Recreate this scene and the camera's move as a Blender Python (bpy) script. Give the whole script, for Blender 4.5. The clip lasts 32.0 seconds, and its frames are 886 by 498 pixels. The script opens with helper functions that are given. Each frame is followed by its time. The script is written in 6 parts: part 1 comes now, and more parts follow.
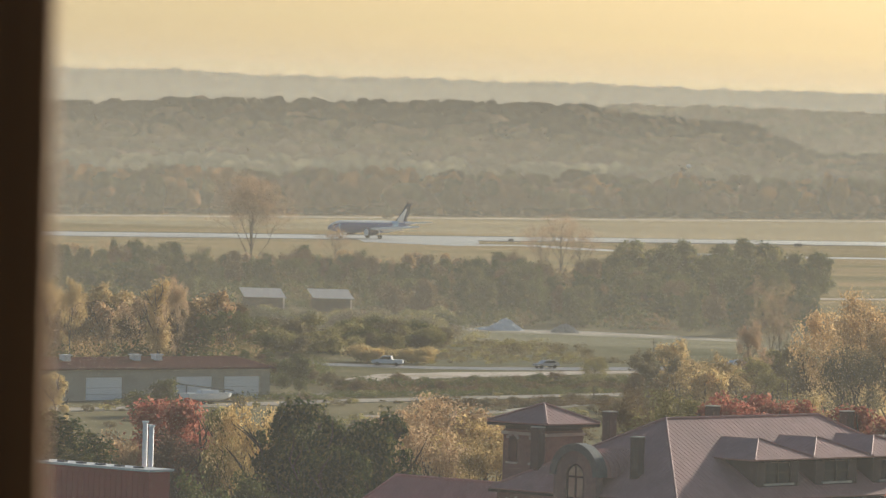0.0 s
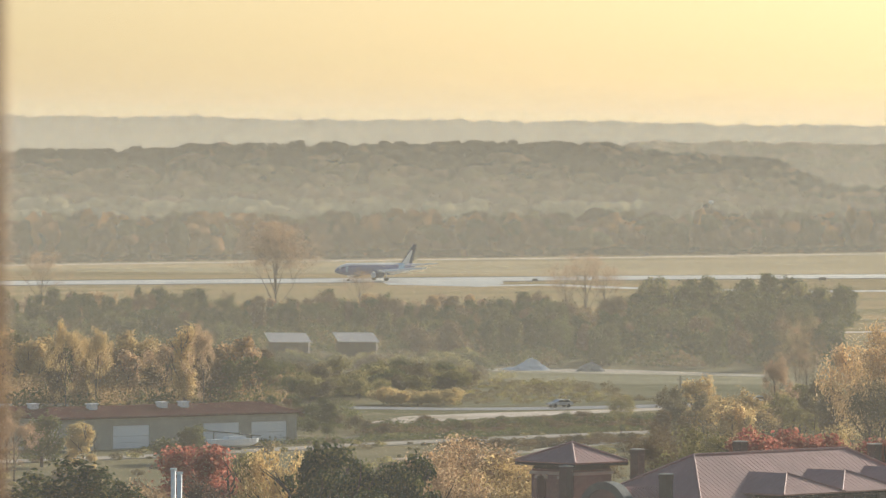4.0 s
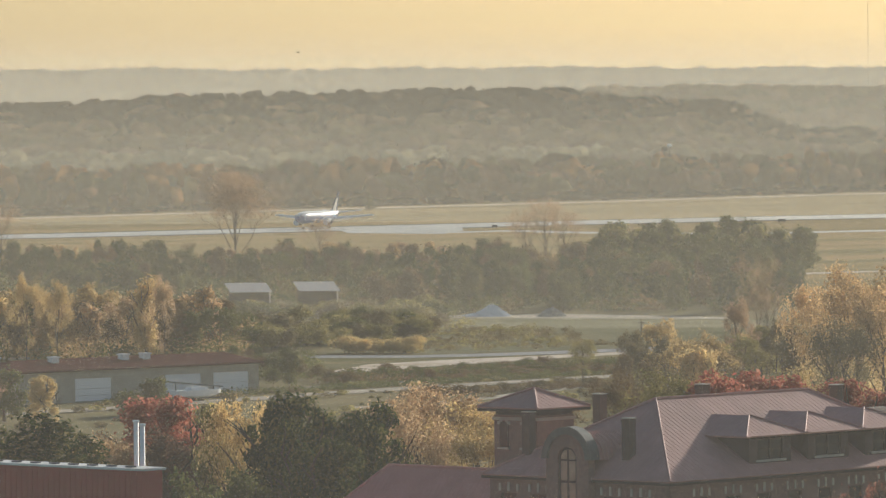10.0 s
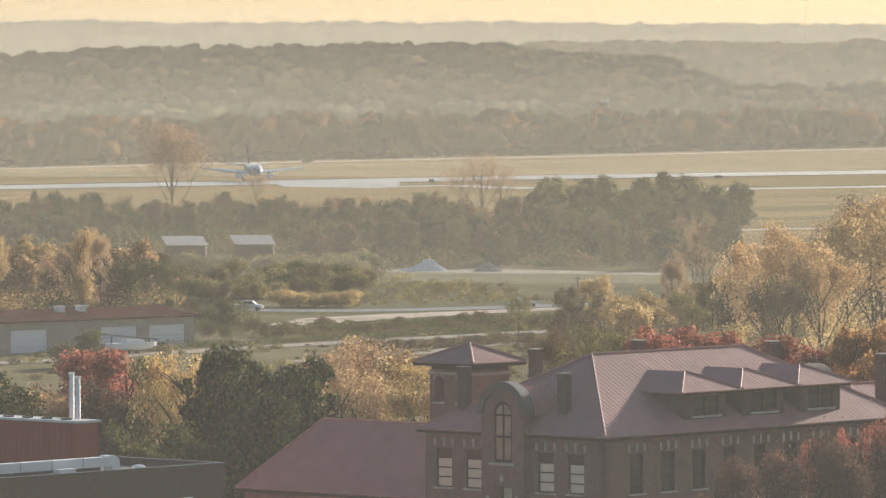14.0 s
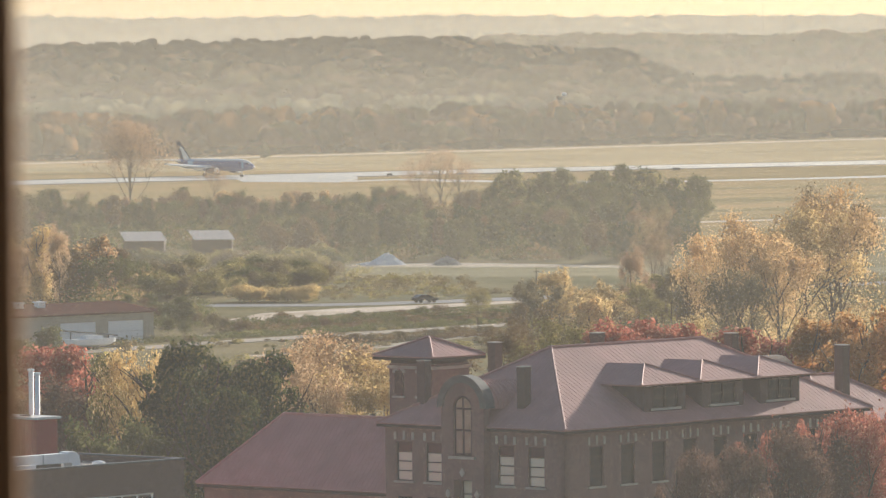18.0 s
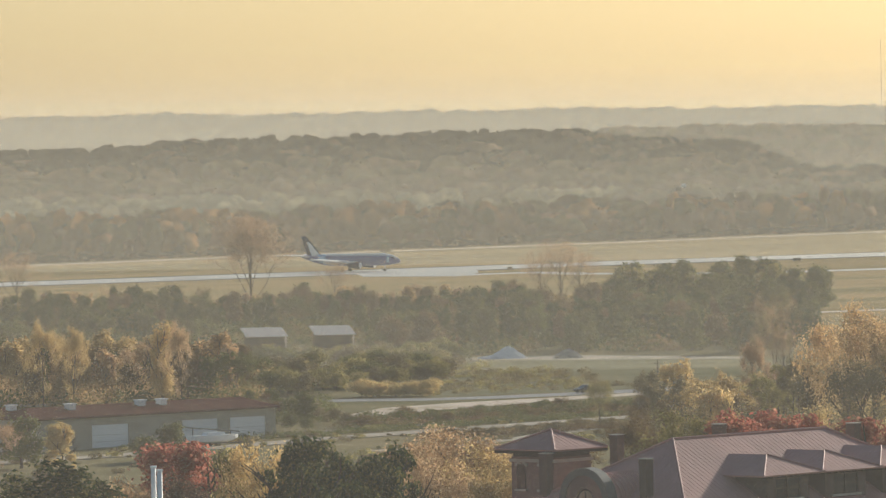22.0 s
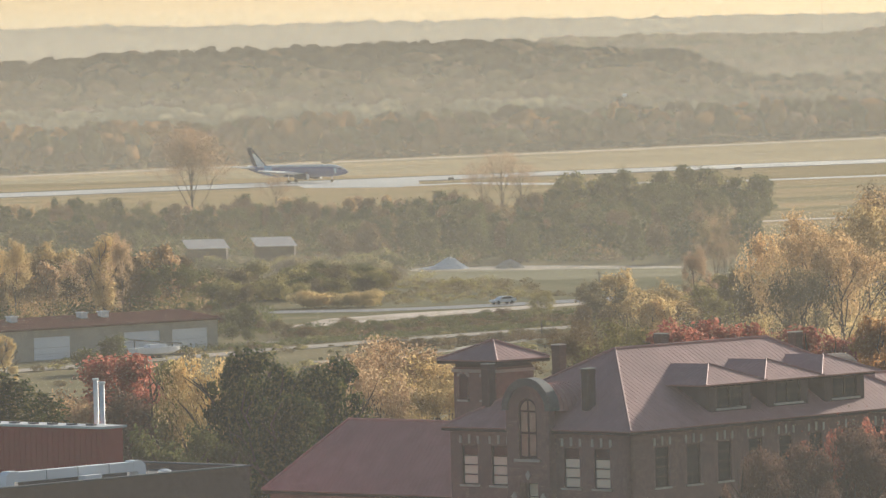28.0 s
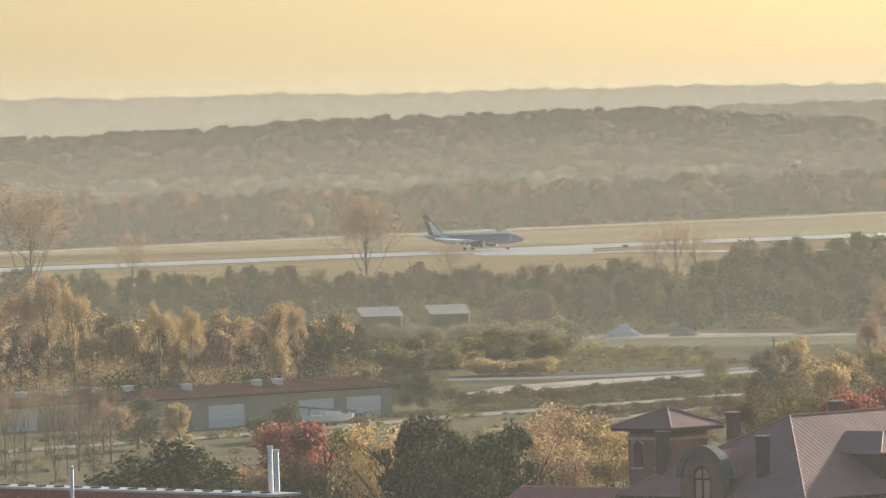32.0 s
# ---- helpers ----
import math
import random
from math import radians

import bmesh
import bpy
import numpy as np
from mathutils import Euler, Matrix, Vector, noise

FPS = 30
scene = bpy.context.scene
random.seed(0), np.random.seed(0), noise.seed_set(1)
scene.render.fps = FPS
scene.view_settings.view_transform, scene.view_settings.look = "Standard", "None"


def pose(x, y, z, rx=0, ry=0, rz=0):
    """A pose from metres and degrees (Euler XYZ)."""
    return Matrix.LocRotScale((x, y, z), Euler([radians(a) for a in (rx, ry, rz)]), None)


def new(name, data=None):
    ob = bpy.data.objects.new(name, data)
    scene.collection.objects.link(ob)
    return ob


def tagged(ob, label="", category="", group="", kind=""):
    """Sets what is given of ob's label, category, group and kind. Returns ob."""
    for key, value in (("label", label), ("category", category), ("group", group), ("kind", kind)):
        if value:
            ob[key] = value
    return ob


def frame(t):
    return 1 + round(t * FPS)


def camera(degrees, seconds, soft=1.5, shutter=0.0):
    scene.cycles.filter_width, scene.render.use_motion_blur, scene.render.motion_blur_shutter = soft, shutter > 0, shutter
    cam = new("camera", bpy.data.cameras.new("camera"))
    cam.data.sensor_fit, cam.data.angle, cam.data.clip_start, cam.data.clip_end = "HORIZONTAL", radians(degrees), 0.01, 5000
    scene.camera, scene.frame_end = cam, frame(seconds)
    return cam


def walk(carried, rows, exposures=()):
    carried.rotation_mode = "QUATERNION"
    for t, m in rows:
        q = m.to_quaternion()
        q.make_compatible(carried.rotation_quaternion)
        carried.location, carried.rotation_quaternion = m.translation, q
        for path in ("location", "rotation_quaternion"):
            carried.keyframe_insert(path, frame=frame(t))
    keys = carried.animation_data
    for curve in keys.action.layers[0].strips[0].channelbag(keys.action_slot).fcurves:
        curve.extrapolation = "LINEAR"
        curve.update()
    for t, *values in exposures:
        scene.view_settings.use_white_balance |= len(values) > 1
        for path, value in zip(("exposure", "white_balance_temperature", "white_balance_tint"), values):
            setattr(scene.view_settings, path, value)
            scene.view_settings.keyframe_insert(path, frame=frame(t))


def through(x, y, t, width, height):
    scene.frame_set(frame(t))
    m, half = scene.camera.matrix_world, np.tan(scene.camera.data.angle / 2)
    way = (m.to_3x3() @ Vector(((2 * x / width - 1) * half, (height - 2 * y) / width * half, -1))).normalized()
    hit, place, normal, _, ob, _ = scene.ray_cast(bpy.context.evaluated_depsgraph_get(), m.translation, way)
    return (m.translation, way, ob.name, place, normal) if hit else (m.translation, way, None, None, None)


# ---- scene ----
cam = camera(7.5, 32.0, soft=1.3)
# seconds, sideways sway of the held camera (m), tilt, roll, turn (degrees)
PATH = [
    (0, 0.0357, -1.347, 1.591, 0.543),
    (0.5, 0.0378, -1.493, 1.591, 0.658),
    (1, 0.0460, -1.558, 1.433, 0.640),
    (1.5, 0.0452, -1.571, 1.329, 0.502),
    (2, 0.0433, -1.598, 1.153, 0.300),
    (2.5, 0.0430, -1.523, 0.971, 0.270),
    (3, 0.0432, -1.383, 0.762, 0.338),
    (3.5, 0.0388, -1.176, 0.509, 0.573),
    (4, 0.0414, -1.000, 0.399, 0.752),
    (4.5, 0.0449, -0.881, 0.338, 0.807),
    (6.5, 0.0482, -0.988, 0.050, 0.830),
    (7, 0.0477, -1.109, 0.020, 0.776),
    (7.5, 0.0473, -1.212, -0.031, 0.731),
    (8, 0.0471, -1.276, -0.108, 0.706),
    (8.5, 0.0468, -1.313, -0.303, 0.674),
    (9, 0.0460, -1.349, -0.451, 0.596),
    (9.5, 0.0451, -1.387, -0.527, 0.494),
    (10, 0.0443, -1.447, -0.507, 0.409),
    (10.5, 0.0438, -1.482, -0.443, 0.352),
    (11, 0.0432, -1.533, -0.394, 0.287),
    (11.5, 0.0425, -1.597, -0.423, 0.219),
    (12, 0.0417, -1.686, -0.370, 0.127),
    (12.5, 0.0411, -1.776, -0.384, 0.060),
    (13, 0.0405, -1.834, -0.245, -0.000),
    (13.5, 0.0401, -1.843, -0.146, -0.047),
    (14, 0.0393, -1.836, -0.134, -0.127),
    (14.5, 0.0382, -1.854, -0.053, -0.247),
    (15, 0.0370, -1.885, -0.000, -0.373),
    (15.5, 0.0359, -1.923, -0.012, -0.499),
    (17.5, 0.0302, -2.020, -0.429, -0.448),
    (18, 0.0287, -1.890, -0.498, -0.478),
    (18.5, 0.0340, -1.652, -0.686, -0.514),
    (19, 0.0363, -1.383, -0.840, -0.451),
    (19.5, 0.0382, -1.203, -0.896, -0.244),
    (20, 0.0406, -1.128, -1.033, 0.010),
    (20.5, 0.0433, -1.148, -1.099, 0.303),
    (21, 0.0449, -1.166, -1.116, 0.477),
    (21.5, 0.0455, -1.121, -1.123, 0.537),
    (22, 0.0455, -1.084, -1.119, 0.533),
    (22.5, 0.0454, -1.063, -1.143, 0.526),
    (23, 0.0452, -1.130, -1.151, 0.504),
    (23.5, 0.0449, -1.204, -1.133, 0.478),
    (24, 0.0447, -1.228, -1.089, 0.449),
    (24.5, 0.0446, -1.235, -1.078, 0.442),
    (26.5, 0.0406, -1.313, -1.140, 0.508),
    (27, 0.0379, -1.493, -1.055, 0.408),
    (27.5, 0.0410, -1.684, -1.171, 0.245),
    (28, 0.0410, -1.851, -1.387, 0.052),
    (28.5, 0.0397, -1.859, -1.547, -0.082),
    (29, 0.0394, -1.586, -1.680, -0.116),
    (29.5, 0.0394, -1.322, -1.720, -0.117),
    (30, 0.0398, -1.158, -1.630, -0.071),
    (30.5, 0.0415, -1.194, -1.533, 0.102),
    (31, 0.0457, -1.386, -1.385, 0.563),
    (31.5, 0.0505, -1.414, -1.428, 1.069),
    (32, 0.0546, -1.242, -1.476, 1.515),
]
EYE_Z = 49.5
cam.data.dof.use_dof = True
cam.data.dof.focus_distance = 2000.0
cam.data.dof.aperture_fstop = 128.0
walk(cam, [(t, Matrix.Translation((sx, 0, EYE_Z)) @ Euler((0, 0, radians(turn))).to_matrix().to_4x4()
            @ Euler((radians(90 + tilt), 0, 0)).to_matrix().to_4x4() @ Euler((0, 0, radians(roll))).to_matrix().to_4x4())
           for t, sx, tilt, roll, turn in PATH],
     [(t, stops + 0.03, 6250, 8 if 13 < t < 20 else 6 if 12 <= t < 14 or 28 <= t < 30 else 4) for t, stops in (
         (0, 0.10), (1, 0.38), (2, 0.30), (3, 0.32), (4, 0.31), (4.5, 0.28), (6.5, 0.08), (7, 0.05), (8, 0.08), (9, 0.18), (10, 0.13), (11, 0.18), (12, 0.25), (13, 0.38), (15, 0.42), (18, 0.56),
         (19, 0.40), (20, 0.15), (21, 0.11), (22, 0.13), (23, 0.08), (24, 0.10), (27, 0.20), (28, 0.37), (29, 0.43), (30, -0.10), (31, -0.15), (32, 0.28))])

# ---- daylight: low sun ahead, a little to the right ----
SUN_EL, SUN_AZ = 17.0, 32.0
world = bpy.data.worlds.new("world")
scene.world = world
world.use_nodes = True
wn = world.node_tree
sky = wn.nodes.new("ShaderNodeTexSky")
sky.sky_type = "NISHITA"
sky.sun_disc = False
sky.sun_elevation, sky.sun_rotation = radians(SUN_EL), radians(SUN_AZ)
sky.dust_density = 1.5
sky.ozone_density = 2.0
wn.links.new(sky.outputs[0], wn.nodes["Background"].inputs[0])
wn.nodes["Background"].inputs[1].default_value = 0.080
sun_data = bpy.data.lights.new("sun", "SUN")
sun_data.energy, sun_data.angle, sun_data.color = 5.0, radians(1.5), (1.0, 0.875, 0.745)
sun = new("sun", sun_data)
to_sun = Vector((math.sin(radians(SUN_AZ)) * math.cos(radians(SUN_EL)), math.cos(radians(SUN_AZ)) * math.cos(radians(SUN_EL)), math.sin(radians(SUN_EL))))
sun.matrix_world = Matrix.Translation((60, 0, 120)) @ (-to_sun).to_track_quat("-Z", "Y").to_matrix().to_4x4()


# ---- materials ----
def nodes_of(name):
    m = bpy.data.materials.new(name)
    m.use_nodes = True
    t = m.node_tree
    return m, t, t.nodes["Principled BSDF"]


def noise_mix(t, c1, c2, scale, stretch=(1, 1, 1), detail=5.0, lo=0.35, hi=0.65, turn=0.0):
    geo = t.nodes.new("ShaderNodeNewGeometry")
    mp = t.nodes.new("ShaderNodeMapping")
    mp.inputs["Scale"].default_value = stretch
    spin = t.nodes.new("ShaderNodeMapping")
    spin.inputs["Rotation"].default_value = (0, 0, radians(-turn))
    t.links.new(geo.outputs["Position"], spin.inputs["Vector"])
    t.links.new(spin.outputs[0], mp.inputs["Vector"])
    n = t.nodes.new("ShaderNodeTexNoise")
    n.inputs["Scale"].default_value, n.inputs["Detail"].default_value = scale, detail
    t.links.new(mp.outputs[0], n.inputs["Vector"])
    r = t.nodes.new("ShaderNodeMapRange")
    r.inputs["From Min"].default_value, r.inputs["From Max"].default_value = lo, hi
    t.links.new(n.outputs[0], r.inputs["Value"])
    mix = t.nodes.new("ShaderNodeMix")
    mix.data_type = "RGBA"
    t.links.new(r.outputs[0], mix.inputs["Factor"])
    for key, c in ((6, c1), (7, c2)):
        if isinstance(c, tuple):
            mix.inputs[key].default_value = (*c, 1)
        else:
            t.links.new(c, mix.inputs[key])
    return mix.outputs[2], n.outputs[0]


def surface(name, c1, c2, scale, rough=0.85, metal=0.0, bump=0.0, stain=None, stain_scale=0.1, stretch=(1, 1, 1), spec=0.3, fuzz=None, coat=0.0, turn=0.0):
    m, t, b = nodes_of(name)
    col, fac = noise_mix(t, c1, c2, scale, stretch, turn=turn)
    if stain:
        col, _ = noise_mix(t, col, stain, stain_scale, stretch if turn else (1, 1, 1), lo=0.5, hi=0.75, turn=turn)
    t.links.new(col, b.inputs["Base Color"])
    b.inputs["Roughness"].default_value, b.inputs["Metallic"].default_value = rough, metal
    b.inputs["Specular IOR Level"].default_value = spec
    b.inputs["Coat Weight"].default_value, b.inputs["Coat Roughness"].default_value = coat, 0.08
    if fuzz:
        b.inputs["Sheen Weight"].default_value, b.inputs["Sheen Roughness"].default_value = fuzz[0], 0.6
        b.inputs["Sheen Tint"].default_value = (*fuzz[1], 1)
    if bump:
        bn = t.nodes.new("ShaderNodeBump")
        bn.inputs["Distance"].default_value, bn.inputs["Strength"].default_value = bump, 0.6
        t.links.new(fac, bn.inputs["Height"])
        t.links.new(bn.outputs[0], b.inputs["Normal"])
    return m


def foliage(name, c1, c2, c3, through=0.45, stands=0.0):
    """Leaves: colour varies leaf by leaf and tree by tree, light passes through."""
    m = bpy.data.materials.new(name)
    m.use_nodes = True
    t = m.node_tree
    t.nodes.remove(t.nodes["Principled BSDF"])
    out = t.nodes["Material Output"]
    geo = t.nodes.new("ShaderNodeNewGeometry")
    ramp = t.nodes.new("ShaderNodeValToRGB")
    e = ramp.color_ramp.elements
    e[0].color, e[1].color = (*c1, 1), (*c3, 1)
    mid = e.new(0.55)
    mid.color = (*c2, 1)
    t.links.new(geo.outputs["Random Per Island"], ramp.inputs[0])
    info = t.nodes.new("ShaderNodeObjectInfo")
    hsv = t.nodes.new("ShaderNodeHueSaturation")
    rng = t.nodes.new("ShaderNodeMapRange")
    rng.inputs["To Min"].default_value, rng.inputs["To Max"].default_value = 0.7, 1.25
    t.links.new(info.outputs["Random"], rng.inputs["Value"])
    t.links.new(rng.outputs[0], hsv.inputs["Value"])
    col, _ = noise_mix(t, ramp.outputs[0], hsv.outputs[0], 0.09, detail=2.0, lo=0.42, hi=0.58)
    t.links.new(ramp.outputs[0], hsv.inputs["Color"])
    if stands:
        dim = t.nodes.new("ShaderNodeHueSaturation")
        dim.inputs["Value"].default_value = 0.55
        t.links.new(col, dim.inputs["Color"])
        col, _ = noise_mix(t, col, dim.outputs[0], stands, (1, 0.5, 1), detail=3.0, lo=0.42, hi=0.6)
    d, tr, mx = t.nodes.new("ShaderNodeBsdfDiffuse"), t.nodes.new("ShaderNodeBsdfTranslucent"), t.nodes.new("ShaderNodeMixShader")
    mx.inputs[0].default_value = through
    for s in (d, tr):
        t.links.new(col, s.inputs["Color"])
    t.links.new(d.outputs[0], mx.inputs[1])
    t.links.new(tr.outputs[0], mx.inputs[2])
    t.links.new(mx.outputs[0], out.inputs[0])
    return m


def veil(name, alpha, colour, z_fade=None, low=None):
    """Thin suspended dust or film: mostly clear, the rest scatters the light that falls on it."""
    m = bpy.data.materials.new(name)
    m.use_nodes = True
    t = m.node_tree
    t.nodes.remove(t.nodes["Principled BSDF"])
    tp, tr, df = (t.nodes.new("ShaderNodeBsdf" + k) for k in ("Transparent", "Translucent", "Diffuse"))
    for s in (tr, df):
        s.inputs["Color"].default_value = (*colour, 1)
    both, mx = t.nodes.new("ShaderNodeMixShader"), t.nodes.new("ShaderNodeMixShader")
    both.inputs[0].default_value = 0.25
    t.links.new(tr.outputs[0], both.inputs[1])
    t.links.new(df.outputs[0], both.inputs[2])
    mx.inputs[0].default_value = alpha
    if z_fade:
        geo, sep, r = t.nodes.new("ShaderNodeNewGeometry"), t.nodes.new("ShaderNodeSeparateXYZ"), t.nodes.new("ShaderNodeMapRange")
        r.interpolation_type = "SMOOTHSTEP"
        t.links.new(geo.outputs["Position"], sep.inputs[0])
        t.links.new(sep.outputs[2], r.inputs["Value"])
        r.inputs["From Min"].default_value, r.inputs["From Max"].default_value = z_fade
        r.inputs["To Min"].default_value, r.inputs["To Max"].default_value = alpha, 0.0
        depth = r.outputs[0]
        if low:
            g, add = t.nodes.new("ShaderNodeMapRange"), t.nodes.new("ShaderNodeMath")
            g.interpolation_type = "SMOOTHSTEP"
            t.links.new(sep.outputs[2], g.inputs["Value"])
            g.inputs["From Min"].default_value, g.inputs["From Max"].default_value = low[1:]
            g.inputs["To Min"].default_value, g.inputs["To Max"].default_value = low[0], 0.0
            t.links.new(depth, add.inputs[0])
            t.links.new(g.outputs[0], add.inputs[1])
            depth = add.outputs[0]
        t.links.new(depth, mx.inputs[0])
    t.links.new(tp.outputs[0], mx.inputs[1])
    t.links.new(both.outputs[0], mx.inputs[2])
    t.links.new(mx.outputs[0], t.nodes["Material Output"].inputs[0])
    return m


GRASS = surface("meadow", (0.185, 0.158, 0.088), (0.105, 0.104, 0.054), 0.06, 0.95, bump=0.2, stain=(0.235, 0.185, 0.105), stain_scale=0.02, stretch=(0.2, 1, 1), spec=0.0, fuzz=(0.08, (0.66, 0.60, 0.40)))
FIELD = surface("pale_green_field", (0.21, 0.195, 0.122), (0.14, 0.142, 0.083), 0.06, 0.95, bump=0.15, stain=(0.29, 0.25, 0.15), stain_scale=0.03, stretch=(0.12, 1, 1), spec=0.0, fuzz=(0.06, (0.66, 0.62, 0.44)))
DRY = surface("dry_grass", (0.375, 0.272, 0.140), (0.205, 0.172, 0.086), 0.035, 0.95, stain=(0.165, 0.145, 0.072), stain_scale=0.022, stretch=(0.06, 1, 1), spec=0.0, fuzz=(0.05, (0.92, 0.78, 0.50)), turn=34)
PALETRACK = surface("pale_pinkish_gravel", (0.62, 0.52, 0.42), (0.50, 0.42, 0.33), 0.12, 0.9, stain=(0.36, 0.30, 0.21), stain_scale=0.04, spec=0.1)
CONCRETE = surface("runway_concrete", (0.58, 0.55, 0.49), (0.49, 0.465, 0.415), 0.08, 0.42, stain=(0.34, 0.32, 0.28), stain_scale=0.025, spec=0.5)
ASPHALT = surface("asphalt", (0.20, 0.195, 0.185), (0.15, 0.148, 0.142), 0.3, 0.55, spec=0.5)
DARKSTRIP = surface("dark_runway_strip", (0.075, 0.07, 0.06), (0.05, 0.048, 0.042), 0.15, 0.8, spec=0.2)
GRAVEL = surface("pale_gravel", (0.42, 0.37, 0.29), (0.32, 0.28, 0.22), 0.25, 0.95, stain=(0.24, 0.21, 0.14), stain_scale=0.05, spec=0.08)
DIRT = surface("brown_earth", (0.16, 0.12, 0.08), (0.11, 0.085, 0.06), 0.2, 0.95)
STONEPILE = surface("crushed_stone", (0.86, 0.86, 0.85), (0.74, 0.74, 0.73), 1.2, 0.9, bump=0.1)
DARKPILE = surface("grey_aggregate", (0.30, 0.30, 0.28), (0.22, 0.22, 0.21), 1.2, 0.9, bump=0.1)
BRICK = surface("red_brown_brick", (0.27, 0.172, 0.145), (0.20, 0.13, 0.108), 4.0, 0.9, stain=(0.16, 0.115, 0.10), stain_scale=0.3)
STONE = surface("pale_limestone", (0.50, 0.46, 0.38), (0.40, 0.36, 0.30), 1.5, 0.8)
REDROOF = surface("dull_red_metal_roof", (0.52, 0.28, 0.24), (0.445, 0.235, 0.20), 0.7, 0.6, stain=(0.38, 0.21, 0.185), stain_scale=0.15, spec=0.3)
SEAM = surface("red_roof_seam", (0.53, 0.295, 0.255), (0.46, 0.25, 0.215), 2.0, 0.65, spec=0.25)
SHEDROOF = surface("brown_red_shed_roof", (0.115, 0.05, 0.046), (0.09, 0.04, 0.037), 0.5, 1.0, spec=0.0)
SHEDWALL = surface("beige_block_wall", (0.46, 0.425, 0.345), (0.39, 0.36, 0.295), 0.8, 0.9)
WHITE = surface("white_paint", (0.92, 0.90, 0.86), (0.85, 0.83, 0.79), 1.0, 0.5)
DOORWHITE = surface("white_roller_door", (0.93, 0.94, 0.95), (0.90, 0.91, 0.92), 0.8, 0.35, spec=0.8, coat=0.5)
GALV = surface("pale_barn_metal", (0.38, 0.37, 0.34), (0.30, 0.29, 0.27), 0.6, 0.45, metal=0.2)
STEEL = surface("white_duct_jacket", (0.95, 0.94, 0.92), (0.90, 0.89, 0.87), 1.5, 0.5, spec=0.5)
DARKWOOD = surface("weathered_dark_boards", (0.07, 0.05, 0.04), (0.05, 0.037, 0.03), 1.5, 0.9)
REDCLAD = surface("dark_red_cladding", (0.36, 0.045, 0.042), (0.30, 0.038, 0.036), 1.0, 0.6)
DARKBRICK = surface("dark_brown_brick", (0.14, 0.098, 0.082), (0.105, 0.074, 0.062), 3.0, 0.9)
ROOFGREY = surface("grey_flat_roof", (0.16, 0.155, 0.15), (0.12, 0.115, 0.11), 0.4, 0.9)
MEMBRANE = surface("pale_roof_membrane", (0.72, 0.72, 0.70), (0.60, 0.60, 0.58), 0.5, 0.6)
COPPER = surface("weathered_green_copper", (0.15, 0.155, 0.14), (0.11, 0.115, 0.105), 2.0, 0.6, metal=0.1)
BARK = surface("grey_brown_bark", (0.12, 0.09, 0.065), (0.08, 0.06, 0.045), 3.0, 0.95)
GLASS = surface("dark_window_glass", (0.03, 0.033, 0.036), (0.02, 0.023, 0.026), 0.8, 0.25, spec=0.35)
BLIND = surface("cream_blind_behind_glass", (0.90, 0.82, 0.62), (0.84, 0.76, 0.57), 1.0, 0.3)
# warm light mirrored in the arched window, painted into the pane colour
WARMREFLECT = surface("glass_painted_warm_reflection", (0.34, 0.28, 0.20), (0.22, 0.18, 0.13), 0.9, 0.25, spec=0.5)
FRAMEWOOD = surface("dark_brown_window_wood", (0.34, 0.15, 0.045), (0.26, 0.115, 0.034), 60.0, 0.45, stretch=(4, 4, 0.3))
PLASTER = surface("plain_room_plaster", (0.55, 0.52, 0.47), (0.48, 0.46, 0.42), 2.0, 0.9)
TOWERWALL = surface("grey_tower_render", (0.36, 0.34, 0.31), (0.30, 0.28, 0.26), 0.4, 0.9)
RUBBER = surface("black_rubber", (0.025, 0.025, 0.025), (0.018, 0.018, 0.018), 6.0, 0.8)
DARKMETAL = surface("dark_grey_metal", (0.10, 0.10, 0.105), (0.07, 0.07, 0.075), 3.0, 0.5, metal=0.5)
JETBLUE = surface("violet_blue_paint", (0.18, 0.20, 0.36), (0.16, 0.18, 0.325), 0.4, 0.35, spec=0.4, coat=0.2)
JETNAVY = surface("deep_navy_paint", (0.035, 0.045, 0.09), (0.03, 0.038, 0.075), 0.4, 0.7, spec=0.2)
JETWHITE = surface("glossy_white_paint", (0.97, 0.94, 0.88), (0.93, 0.90, 0.84), 0.4, 0.15, spec=0.6, coat=0.5)
JETWING = surface("matt_white_wing_paint", (0.97, 0.95, 0.90), (0.94, 0.92, 0.87), 0.4, 0.6, spec=0.2)
JETLIGHT = surface("light_blue_paint", (0.36, 0.55, 0.75), (0.32, 0.50, 0.70), 0.4, 0.3, spec=0.5)

L_GOLD = foliage("golden_leaves", (0.54, 0.375, 0.16), (0.66, 0.475, 0.215), (0.78, 0.59, 0.285), 0.6)
L_YELLOW = foliage("yellow_leaves", (0.62, 0.46, 0.19), (0.74, 0.56, 0.25), (0.84, 0.66, 0.34), 0.6)
L_BRIGHT = foliage("bright_orange_leaves", (0.55, 0.28, 0.10), (0.68, 0.37, 0.14), (0.80, 0.49, 0.21), 0.6)
L_AMBER = foliage("dull_amber_leaves", (0.50, 0.33, 0.16), (0.63, 0.42, 0.205), (0.75, 0.52, 0.255), 0.6)
L_ORANGE = foliage("orange_leaves", (0.54, 0.35, 0.19), (0.66, 0.45, 0.26), (0.76, 0.57, 0.35), 0.6)
L_RED = foliage("red_leaves", (0.44, 0.14, 0.10), (0.54, 0.20, 0.145), (0.62, 0.32, 0.21), 0.55)
L_RUSSET = foliage("russet_leaves", (0.155, 0.098, 0.075), (0.19, 0.12, 0.09), (0.26, 0.15, 0.105), 0.42)
